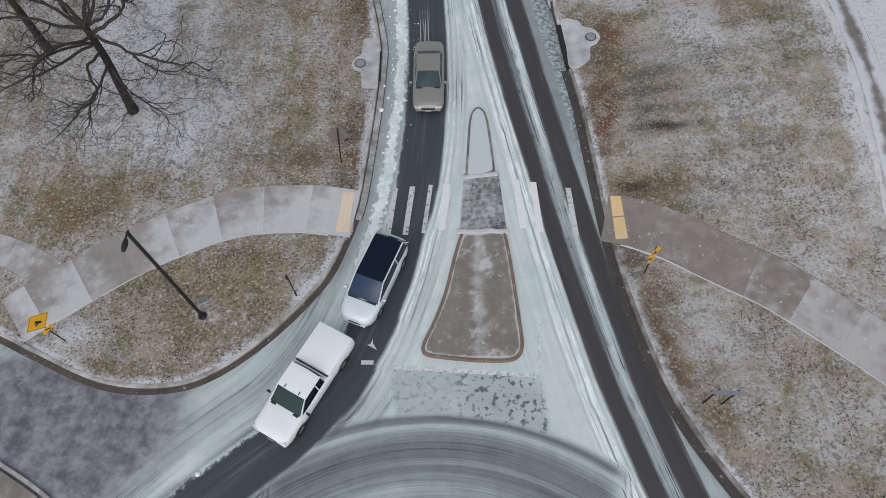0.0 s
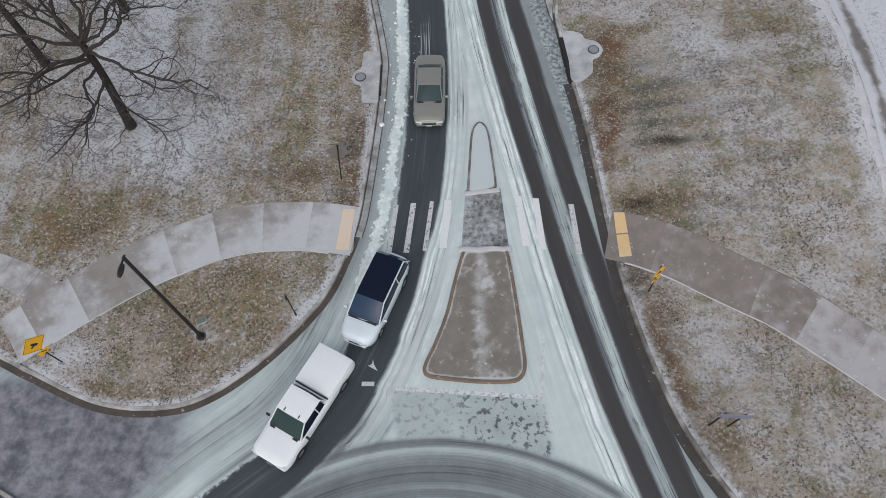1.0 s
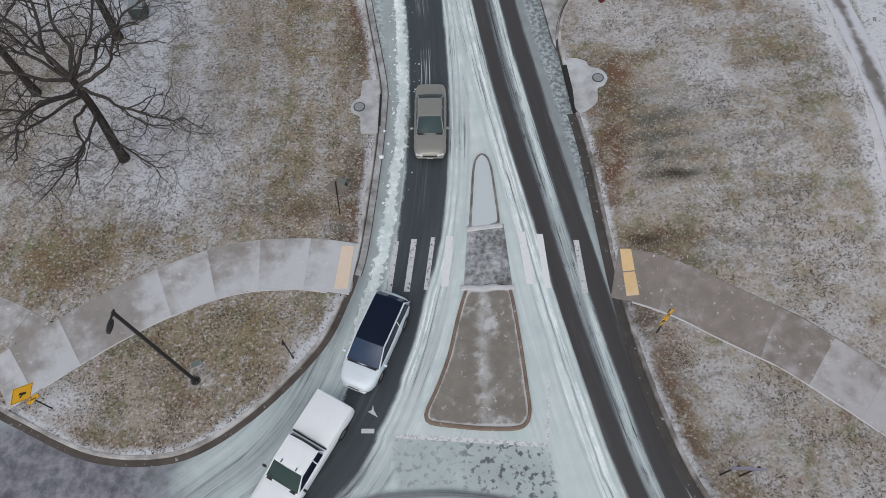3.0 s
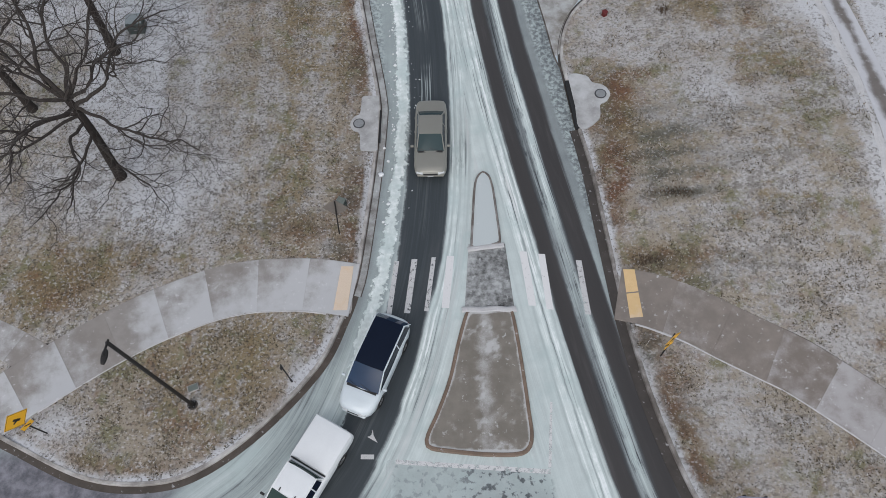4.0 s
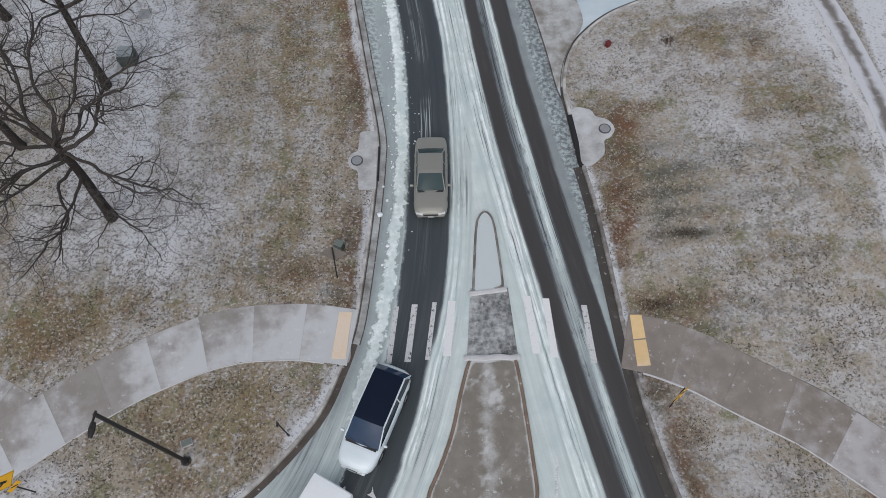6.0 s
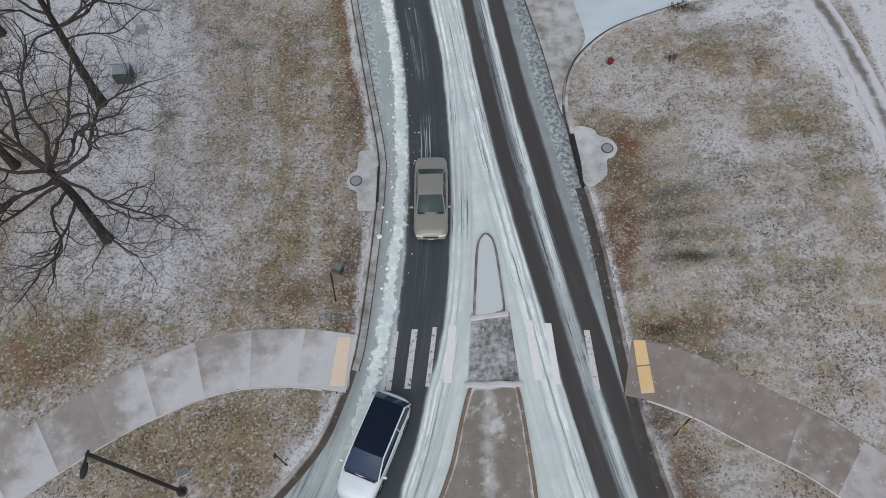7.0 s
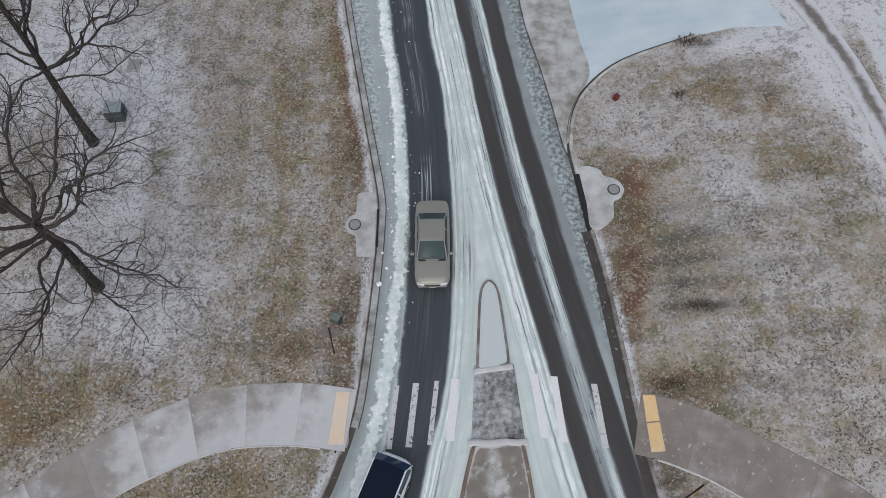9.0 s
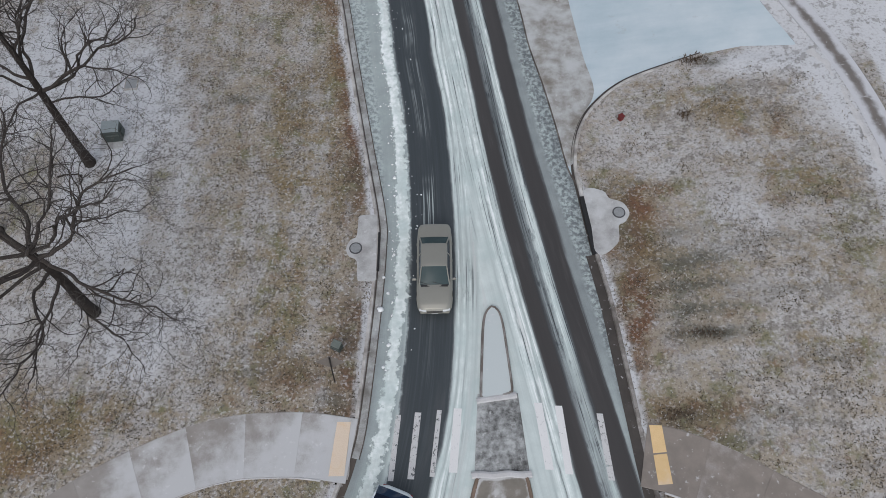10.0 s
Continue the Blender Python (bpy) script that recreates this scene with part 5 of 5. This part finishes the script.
tree(-24.39, 27.54, (-0.36, 0.27), 6.75, 0.252,
     [(4.14, -1.44, 1.08, 0.85, 0.11), (3.78, 2.52, 2.16, 1.0, 0.11), (-3.6, 2.7, 2.25, 1.0, 0.12), (-4.05, -1.8, 1.8, 1.0, 0.12), (0.45, -4.5, 0.9, 0.9, 0.11), (0.9, 4.32, 2.7, 1.0, 0.11), (5.04, 0.18, 0.54, 0.75, 0.09), (-0.9, -0.9, 3.6, 1.0, 0.1)], 37, "bare dark tree behind the others")
tree(-28.17, 37.8, (-0.27, 0.27), 6.3, 0.27,
     [(4.14, -2.34, 1.08, 0.9, 0.11), (4.68, 1.98, 2.16, 1.0, 0.11), (-3.6, 2.7, 2.25, 1.0, 0.12), (-4.05, -1.8, 1.8, 1.0, 0.12), (0.45, -4.5, 0.9, 0.9, 0.11), (0.9, 4.32, 2.7, 1.0, 0.11), (-0.9, -0.9, 3.6, 1.0, 0.1)], 41, "bare dark tree at the edge of the lawn")


# ---- vehicles: centre and heading ----
PICKUP, ESTATE, SEDAN = (-6.40, 6.09, -0.493, -0.870), (-3.38, 11.45, -0.375, -0.927), (-0.79, 24.49, -0.008, -1.000)
PICKUP_PAINT = make_plain("white_car_paint_with_snow", (0.74, 0.76, 0.77), 0.45, 0, 0.05, 2.0)
SILVER_PAINT = make_plain("silver_white_car_paint", (0.60, 0.66, 0.69), 0.30, 0.1, 0.06, 2.0)
BEIGE_PAINT = make_plain("grey_beige_car_paint", (0.27, 0.265, 0.235), 0.35, 0.35, 0.06, 2.0)
TRIM = make_plain("black_plastic_trim", (0.02, 0.02, 0.021), 0.6)
RUBBER = make_plain("tyre_rubber", (0.018, 0.018, 0.018), 0.85)
ALLOY = make_plain("wheel_alloy", (0.35, 0.35, 0.36), 0.35, 0.8)
CHROME = make_plain("bright_chrome", (0.6, 0.6, 0.6), 0.2, 0.9, 0.05)
LENS = make_plain("headlight_lens", (0.55, 0.57, 0.58), 0.15, 0, 0.1)
TAIL = make_plain("tail_light_red", (0.25, 0.01, 0.01), 0.2, 0, 0.1)
GREEN_GLASS = make_glass("greenish_car_glass", (0.030, 0.055, 0.050))
DARK_GLASS = make_glass("dark_tinted_glass", (0.007, 0.012, 0.026))
# the blue base colour stands in for sky reflected in the windshield
BLUE_GLASS = make_glass("glass_with_painted_sky_blue", (0.022, 0.045, 0.090), 0.24)
TEAL_GLASS = make_glass("blue_green_car_glass", (0.040, 0.065, 0.070))
RING = [(0.0, 0, 0), (0.80, 0, 0), (0.96, 0, 0.10), (1.0, 0, 0.24), (1.0, 0.6, 0.06), (0.97, 1, -0.12), (0.90, 1, -0.025), (0.62, 1, 0.02), (0.30, 1, 0.04), (0.0, 1, 0.045)]


def ring_at(st, half):
    y, w, zb, zt = st
    right = [(x * w * half, y, zb + (zt - zb) * f + dz * (0.4 if zt - zb < 0.4 else 1)) for x, f, dz in RING]
    return right + [(-x, yy, z) for x, yy, z in right[-2:0:-1]]


def station_top(stations, y, x, half):
    ys = [s[0] for s in stations][::-1]
    zt = np.interp(y, ys, [s[3] for s in stations][::-1])
    w = np.interp(y, ys, [s[1] for s in stations][::-1]) * half
    return zt + np.interp(abs(x) / w, [0, 0.3, 0.62, 0.90, 0.97], [0.045, 0.04, 0.02, -0.025, -0.12]), w


def lofted(stations, half, sub=3):
    dense = []
    for a, b in zip(stations[:-1], stations[1:]):
        for k in range(sub):
            t = k / sub
            dense.append(tuple(p + (q - p) * t for p, q in zip(a, b)))
    dense.append(stations[-1])
    rings = [ring_at(s, half) for s in dense]
    m = len(rings[0])
    v = [p for r in rings for p in r]
    f = [(i * m + j, i * m + (j + 1) % m, (i + 1) * m + (j + 1) % m, (i + 1) * m + j) for i in range(len(rings) - 1) for j in range(m)]
    f += [tuple(range(m))[::-1], tuple((len(rings) - 1) * m + j for j in range(m))]
    return v, f


def patch(a, b, c, d, bulge=0.0, n=8, thick=0.0):
    """A slightly bowed panel between four corners (a-b lower edge, d-c upper edge)."""
    a, b, c, d = map(Vector, (a, b, c, d))
    nrm = (b - a).cross(d - a).normalized()
    v = []
    for i in range(n + 1):
        for j in range(n + 1):
            s, t = i / n, j / n
            p = a.lerp(b, s).lerp(d.lerp(c, s), t)
            v.append(p + nrm * bulge * (1 - (2 * s - 1) ** 2) * (0.6 + 0.4 * (1 - (2 * t - 1) ** 2)))
    f = [(i * (n + 1) + j, (i + 1) * (n + 1) + j, (i + 1) * (n + 1) + j + 1, i * (n + 1) + j + 1) for i in range(n) for j in range(n)]
    return v, f


def wheel_part(base, x, y, r, width, side):
    tyre = bmesh.new()
    prof = [(r * 0.62, -0.5), (r * 0.9, -0.5), (r * 0.98, -0.42), (r, -0.25), (r, 0.25), (r * 0.98, 0.42), (r * 0.9, 0.5), (r * 0.62, 0.5)]
    rings = []
    for k in range(24):
        a = 2 * math.pi * k / 24
        rings.append([tyre.verts.new((x + o * width, y + rr * math.cos(a), r + rr * math.sin(a))) for rr, o in prof])
    for k in range(24):
        for j in range(len(prof) - 1):
            tyre.faces.new((rings[k][j], rings[k][j + 1], rings[(k + 1) % 24][j + 1], rings[(k + 1) % 24][j]))
    ob = part("wheel", tyre, RUBBER, base, "black tyre", True)
    rim = tube_bm((x - side * width * 0.1, y, r), (x + side * width * 0.4, y, r), r * 0.63, r * 0.60, 20)
    for k in range(5):
        a = 2 * math.pi * k / 5
        box_bm(0.03, r * 0.16, r * 0.5, pose(x + side * width * 0.4, y, r) @ Matrix.Rotation(a, 4, "X"), 0.004, rim)
    part("rim", rim, ALLOY, ob, "metal rim")


def panel_on(name, stations, half, y0, y1, frac, material, base, lift=0.007, label="", n=10):
    """A body panel (hood, trunk lid, cover) that follows the top of the body."""
    v = []
    for i in range(n + 1):
        y = y0 + (y1 - y0) * i / n
        for j in range(n + 1):
            _, w = station_top(stations, y, 0, half)
            x = (2 * j / n - 1) * w * frac
            z, _ = station_top(stations, y, x, half)
            v.append((x, y, z + lift * (1 if 0 < j < n and 0 < i < n else -0.4)))
    f = [(i * (n + 1) + j, i * (n + 1) + j + 1, (i + 1) * (n + 1) + j + 1, (i + 1) * (n + 1) + j) for i in range(n) for j in range(n)]
    return mesh_object(name, v, f, material, base, label, True)


def vehicle(name, m, label, stations, half, cab, paint, glass, roof_material, wheel, wheels_y, extras=()):
    """cab: windscreen foot y, roof front y, roof back y, rear glass foot y, belt z, roof z, half widths at belt and roof."""
    base = thing(name, m, label, "car" if name != "pickup_truck" else "pickup truck", "vehicles on the road")
    v, f = lofted(stations, half)
    mesh_object("body", v, f, paint, base, "", True)
    y0, y1, y2, y3, zb, zt, wb, wt = cab
    front, back = stations[0][0], stations[-1][0]
    hood = panel_on("hood", stations, half, y0 + 0.05, front - 0.16, 0.84, paint, base)
    if "trunk" in extras:
        panel_on("trunk_lid", stations, half, back + 0.12, y3 - 0.05, 0.82, paint, base)
    lower, inset = zb - 0.03, 0.06
    v, f = patch((wb - inset, y0, lower), (-wb + inset, y0, lower), (-wt + 0.03, y1, zt - 0.02), (wt - 0.03, y1, zt - 0.02), 0.07)
    mesh_object("windshield", v, f, glass, base, "coloured windshield", True)
    v, f = patch((-wb + inset, y3, lower + 0.02), (wb - inset, y3, lower + 0.02), (wt - 0.03, y2, zt - 0.02), (-wt + 0.03, y2, zt - 0.02), 0.05)
    mesh_object("rear_window", v, f, glass, base, "coloured rear window", True)
    mid = y1 * 0.45 + y2 * 0.55 - 0.1
    for s in (-1, 1):
        for ya, yb, yc, yd in ((y0 - 0.12, mid + 0.03, mid + 0.03, y1 - 0.05), (mid - 0.03, y3 + 0.14, y2 + 0.05, mid - 0.03)):
            q = [(s * wb, ya, lower), (s * wb, yb, lower), (s * wt, yc, zt - 0.05), (s * wt, yd, zt - 0.05)]
            v, f = patch(*(q if s < 0 else [q[1], q[0], q[3], q[2]]), 0.01, 4)
            mesh_object("side_window", v, f, DARK_GLASS, base, "dark side window", True)
        for (ya, za, wa), (yb, zb_, w2) in (((y0, lower, wb - 0.03), (y1, zt - 0.02, wt)), ((y3, lower, wb - 0.03), (y2, zt - 0.02, wt)), ((mid, lower, wb), (mid, zt - 0.03, wt))):
            part("pillar", tube_bm((s * wa, ya, za), (s * w2, yb, zb_), 0.030, 0.026, 8), paint, base)
        part("roof_rail", tube_bm((s * wt, y1 + 0.02, zt - 0.015), (s * wt, y2 - 0.02, zt - 0.015), 0.038, 0.038, 8), paint, base)
        mx = s * (half + 0.10)
        bm = box_bm(0.20, 0.11, 0.15, pose(mx, y0 - 0.28, zb + 0.0), 0.04)
        mirror = part("mirror", bm, TRIM if paint is PICKUP_PAINT else paint, base, "", True)
        part("mirror_glass", box_bm(0.16, 0.006, 0.11, pose(mx, y0 - 0.342, zb + 0.02), 0.002), CHROME, mirror, "mirror glass")
        hw = stations[1][1] * half
        part("headlight", box_bm(0.36, 0.16, 0.15, pose(s * (hw - 0.2), front - 0.10, stations[1][3] - 0.16, -12, 0, -s * 14), 0.03), LENS, base, "clear headlight", True)
        part("tail_light", box_bm(0.24, 0.08, 0.16, pose(s * (stations[-2][1] * half - 0.14), back + 0.05, stations[-2][3] - 0.36, 0, 0, s * 8), 0.02), TAIL, base, "red tail light", True)
        for wy in wheels_y:
            wheel_part(base, s * (half - 0.10), wy, wheel, 0.22, s)
            arch = bmesh.new()
            prev = None
            for k in range(13):
                a = math.pi * k / 12
                cur = [arch.verts.new((s * (half + o), wy + rr * math.cos(a), wheel + rr * math.sin(a))) for o, rr in ((-0.02, wheel + 0.03), (0.012, wheel + 0.035), (0.012, wheel + 0.075), (-0.02, wheel + 0.08))]
                if prev:
                    for j in range(3):
                        arch.faces.new((prev[j], prev[j + 1], cur[j + 1], cur[j]))
                prev = cur
            part("wheel_arch", arch, TRIM, base, "dark wheel arch lip")
        for hy in (mid + 0.2, mid - 0.75):
            part("door_handle", box_bm(0.03, 0.16, 0.03, pose(s * (half + 0.005), hy, zb - 0.16), 0.008), paint, base)
    # roof
    n, v = 10, []
    for i in range(n + 1):
        for j in range(n + 1):
            s, t = i / n * 2 - 1, j / n
            ys = y1 + (y2 - y1) * t
            v.append((s * (wt + 0.01), ys + 0.03 * (1 - s * s) * (1 if t < 0.5 else -1) * abs(2 * t - 1), zt + 0.035 * (1 - s ** 4) * (1 - 0.6 * (2 * t - 1) ** 4) - (0.02 if j in (0, n) else 0)))
    f = [(i * (n + 1) + j, (i + 1) * (n + 1) + j, (i + 1) * (n + 1) + j + 1, i * (n + 1) + j + 1) for i in range(n) for j in range(n)]
    mesh_object("roof", v, f, roof_material, base, "", True)
    gw = stations[1][1] * half
    part("grille", box_bm(gw * 1.0, 0.06, 0.17, pose(0, front - 0.02, stations[0][3] - 0.16, -8), 0.015), TRIM, base, "dark grille")
    part("front_bumper", box_bm(gw * 1.9, 0.22, 0.20, pose(0, front - 0.08, 0.38), 0.07), paint if name != "pickup_truck" else CHROME, base, "", True)
    part("rear_bumper", box_bm(gw * 1.85, 0.2, 0.2, pose(0, back + 0.08, 0.42), 0.07), paint if name != "pickup_truck" else CHROME, base, "", True)
    part("front_plate", box_bm(0.32, 0.015, 0.12, pose(0, front + 0.035, 0.42, -6), 0.004), LENS, base, "plain pale plate")
    part("cowl", box_bm(wb * 1.7, 0.13, 0.03, pose(0, y0 + 0.03, zb - 0.02), 0.01), TRIM, base, "dark wiper cowl")
    for s in (-0.4, 0.25):
        part("wiper", tube_bm((s, y0 - 0.0, zb + 0.03), (s + 0.5, y0 - 0.12, zb + 0.12), 0.01, 0.008, 6), TRIM, base, "black wiper")
    return base


def drawn_out(stations, k):
    return [(y * k, w, zb, zt) for y, w, zb, zt in stations]


def facing(cx, cy, dx_, dy_):
    """A vehicle's pose on the road: centre and heading."""
    return pose(cx, cy, 0.0, 0, 0, math.degrees(math.atan2(dy_, dx_)) - 90)


pickup = vehicle("pickup_truck", facing(*PICKUP), "white pickup truck dusted with snow, bed covered, on the road",
    [(2.80, 0.84, 0.48, 0.98), (2.72, 0.92, 0.40, 1.04), (2.45, 0.98, 0.36, 1.10), (1.5, 1.0, 0.34, 1.14), (0.9, 1.0, 0.34, 1.16), (-0.7, 1.0, 0.34, 1.18), (-2.6, 1.0, 0.36, 1.22), (-2.80, 0.96, 0.40, 1.22), (-2.84, 0.93, 0.46, 1.18)],
    0.98, (1.42, 0.72, -0.45, -0.62, 1.16, 1.74, 0.88, 0.74), PICKUP_PAINT, GREEN_GLASS, PICKUP_PAINT, 0.37, (1.78, -1.72))
part("bed_cover", box_bm(1.88, 2.02, 0.12, pose(0, -1.80, 1.18), 0.035), PICKUP_PAINT, pickup, "snow-covered bed cover", True)
part("bed_gap", box_bm(1.80, 0.07, 0.05, pose(0, -0.73, 1.20), 0.01), TRIM, pickup, "dark gap between cab and bed")
for s in (-1, 1):
    part("roof_marker", box_bm(0.05, 0.16, 0.03, pose(s * 0.38, 0.62, 1.765), 0.01), TRIM, pickup, "small dark roof marker")

vehicle("estate_car", facing(*ESTATE), "silver crossover car with a black glass roof, on the road",
    drawn_out([(2.40, 0.42, 0.46, 0.70), (2.34, 0.66, 0.36, 0.80), (2.16, 0.84, 0.28, 0.90), (1.9, 0.94, 0.25, 0.97), (1.5, 1.0, 0.24, 1.03), (0.9, 1.0, 0.24, 1.10), (-1.2, 1.0, 0.24, 1.14), (-1.8, 0.97, 0.26, 1.14), (-2.12, 0.90, 0.32, 1.10), (-2.32, 0.76, 0.40, 1.02), (-2.40, 0.55, 0.48, 0.92)], 1.03),
    0.94, (1.36, 0.42, -1.92, -2.30, 1.08, 1.66, 0.87, 0.75), SILVER_PAINT, BLUE_GLASS, DARK_GLASS, 0.35, (1.45, -1.38))
vehicle("sedan", facing(*SEDAN), "grey-beige four-door sedan with chrome grille, on the road",
    drawn_out([(2.62, 0.74, 0.44, 0.66), (2.54, 0.86, 0.32, 0.74), (2.3, 0.95, 0.24, 0.82), (1.9, 1.0, 0.22, 0.88), (1.2, 1.0, 0.22, 0.95), (0.6, 1, 0.22, 0.98), (-1.4, 1, 0.22, 1.0), (-1.8, 0.99, 0.22, 1.03), (-2.35, 0.94, 0.24, 1.02), (-2.55, 0.86, 0.32, 0.96), (-2.62, 0.76, 0.44, 0.82)], 0.92),
    0.90, (1.12, 0.30, -0.97, -1.64, 0.97, 1.44, 0.79, 0.63), BEIGE_PAINT, TEAL_GLASS, BEIGE_PAINT, 0.33, (1.48, -1.34), ("trunk",))

# ---- loose snow beside the ploughed ridge ----
rnd = random.Random(5)
bm = bmesh.new()
for k in range(330):
    t = rnd.random()
    i = int(np.interp(17.5 + 26 * t, LEFT_TRACK[::-1, 1], np.arange(len(LEFT_TRACK))[::-1]))
    p = LEFT_TRACK[i] - normals(LEFT_TRACK)[i] * (1.72 + abs(rnd.gauss(0, 0.26)) if rnd.random() < 0.90 else 1.05 - abs(rnd.gauss(0, 0.30))) + np.array([0, rnd.uniform(-0.2, 0.2)])
    r = min(0.055, 0.016 * math.exp(abs(rnd.gauss(0, 0.72))))
    bmesh.ops.create_icosphere(bm, subdivisions=1, radius=r, matrix=Matrix.Translation((p[0], p[1], r * 0.4)) @ Matrix.Rotation(rnd.uniform(0, 3), 4, "Z") @ Matrix.Diagonal((rnd.uniform(0.8, 1.7), rnd.uniform(0.7, 1.2), 0.7, 1)))
for v in bm.verts:
    v.co += Vector((rnd.gauss(0, 0.008), rnd.gauss(0, 0.008), rnd.gauss(0, 0.005)))
clods = part("snow_clods", bm, SNOW, None)
tagged(clods, "scattered clods of white snow along the ploughed ridge", "snow", kind="stuff")

# ---- weeds and a fallen limb ----
WEED = make_plain("dead_weed", (0.085, 0.058, 0.038), 0.9, 0, 0.5, 8)


def weed_clump(x, y, spread_x, spread_y, count, seed, label):
    rw = random.Random(seed)
    base = thing("weed_clump", pose(x, y, float(lawn_height(np.array([x]), np.array([y]))[0])), label, "weeds", "dead weed clumps")
    v, f = [], []
    for k in range(count):
        bx_, by_, a = rw.gauss(0, spread_x), rw.gauss(0, spread_y), rw.uniform(0, 2 * math.pi)
        h, out_, w = rw.uniform(0.04, 0.17), rw.uniform(0.03, 0.16), rw.uniform(0.012, 0.03)
        c, sn = math.cos(a), math.sin(a)
        i = len(v)
        v += [(bx_ - sn * w, by_ + c * w, -0.03), (bx_ + sn * w, by_ - c * w, -0.03), (bx_ + c * out_ * 0.4 + sn * w * 0.7, by_ + sn * out_ * 0.4 - c * w * 0.7, h * 0.7), (bx_ + c * out_, by_ + sn * out_, h)]
        f += [(i, i + 1, i + 2), (i, i + 2, i + 3)]
    tagged(mesh_object("stalk_tuft", v, f, WEED, base), kind="stuff")


for wx, wy, wsx, wsy, wn_, seed, label in ((14.7, 37.55, 0.42, 0.20, 260, 3, "dark dead weed clump at the end of the driveway curb"), (13.5, 33.6, 0.30, 0.18, 120, 4, "dark dead weed clump in the snowy lawn"),
                                           (12.7, 20.65, 0.85, 0.16, 260, 5, "low dark strip of dead weeds in the lawn"), (10.5, 16.95, 0.55, 0.22, 200, 6, "reddish dead weed clump beside the sidewalk")):
    weed_clump(wx, wy, wsx, wsy, wn_, seed, label)


def fallen_branch():
    base = thing("fallen_branch", pose(-21.3, 30.9, 0.16), "dark broken branch lying in the snow under the trees", "branch")
    for name, chain in (("stem", [(-0.75, 0.10, 0.0), (-0.3, 0.22, 0.05), (0.2, 0.20, 0.06), (0.62, 0.16, 0.03)]), ("fork", [(0.55, 0.17, 0.03), (0.72, -0.12, 0.04), (0.66, -0.46, 0.0)])):
        pts = [Vector(p) for p in chain]
        v, f = tube_mesh([(pts, [0.055 - 0.008 * k for k in range(len(pts))], 0)])
        mesh_object(name, v, f, BARK, base, "", True)


fallen_branch()


def snow_lump(x, y, r, seed):
    rw = random.Random(seed)
    bm = bmesh.new()
    bmesh.ops.create_icosphere(bm, subdivisions=2, radius=r)
    for vert in bm.verts:
        vert.co *= rw.uniform(0.70, 1.25)
        vert.co.z *= 0.62
    ob = part("snow_lump", bm, SNOW, None, "", True)
    ob.location = (x, y, r * 0.45)
    tagged(ob, "lump of clean white snow beside the gutter", "snow lump", "snow lumps")


for k, (x, y, r) in enumerate(((-3.56, 22.5, 0.15), (-3.45, 24.3, 0.08), (-3.2, 23.4, 0.09), (-3.1, 20.6, 0.10), (-3.35, 19.5, 0.08), (-11.0, 2.2, 0.12), (-3.0, 30.4, 0.10))):
    snow_lump(x, y, r, k)

# ---- dry grass ----
rs = np.random.RandomState(9)
N = 170000
tx, ty = rs.uniform(-29, 26.5, N), rs.uniform(0, 47, N)
near = sdf(offset(ROAD_EDGE, -0.13, True), tx, ty)
near = np.maximum(near, sdf(LOT_EDGE, tx, ty))
for line, w in RIBBONS:
    near = np.maximum(near, sdf(ribbon(line, w), tx, ty))
for hx, hy, hr in ((-4.7, 26, 1.4), (8.4, 27.4, 1.4), (-12.06, 10.6, 0.45), (-19.3, 33.7, 0.9)):
    near = np.maximum(near, hr - np.hypot(tx - hx, ty - hy))
keep = (near < -0.06) & (rs.rand(N) < 0.60 - 0.95 * lawn_snow(tx, ty) + 3.4 * (fbm(tx, ty, 1.3, 91, 4) - 0.5))
tx, ty = tx[keep], ty[keep]
tz = lawn_height(tx, ty)
M = len(tx)
bx = np.repeat(tx, 2) + rs.normal(0, 0.03, 2 * M)
by = np.repeat(ty, 2) + rs.normal(0, 0.03, 2 * M)
bz = np.repeat(tz, 2)
ang, ln, wd = rs.uniform(0, 2 * np.pi, 2 * M), rs.uniform(0.05, 0.15, 2 * M), rs.uniform(0.015, 0.04, 2 * M)
ca, sa_ = np.cos(ang), np.sin(ang)
rise = rs.uniform(0.02, 0.09, 2 * M)
verts = np.empty((2 * M, 3, 3))
verts[:, 0] = np.column_stack([bx - sa_ * wd, by + ca * wd, bz - 0.01])
verts[:, 1] = np.column_stack([bx + sa_ * wd, by - ca * wd, bz - 0.01])
verts[:, 2] = np.column_stack([bx + ca * ln, by + sa_ * ln, bz + rise])
me = bpy.data.meshes.new("dry_grass")
me.vertices.add(6 * M)
me.vertices.foreach_set("co", verts.astype(np.float32).ravel())
me.loops.add(6 * M)
me.loops.foreach_set("vertex_index", np.arange(6 * M, dtype=np.int32))
me.polygons.add(2 * M)
me.polygons.foreach_set("loop_start", np.arange(0, 6 * M, 3, dtype=np.int32))
me.polygons.foreach_set("loop_total", np.full(2 * M, 3, dtype=np.int32))
me.update(calc_edges=True)
me.materials.append(TUFT)
tagged(new("dry_grass", me), "dry brown grass blades poking through thin snow", "grass", kind="stuff")
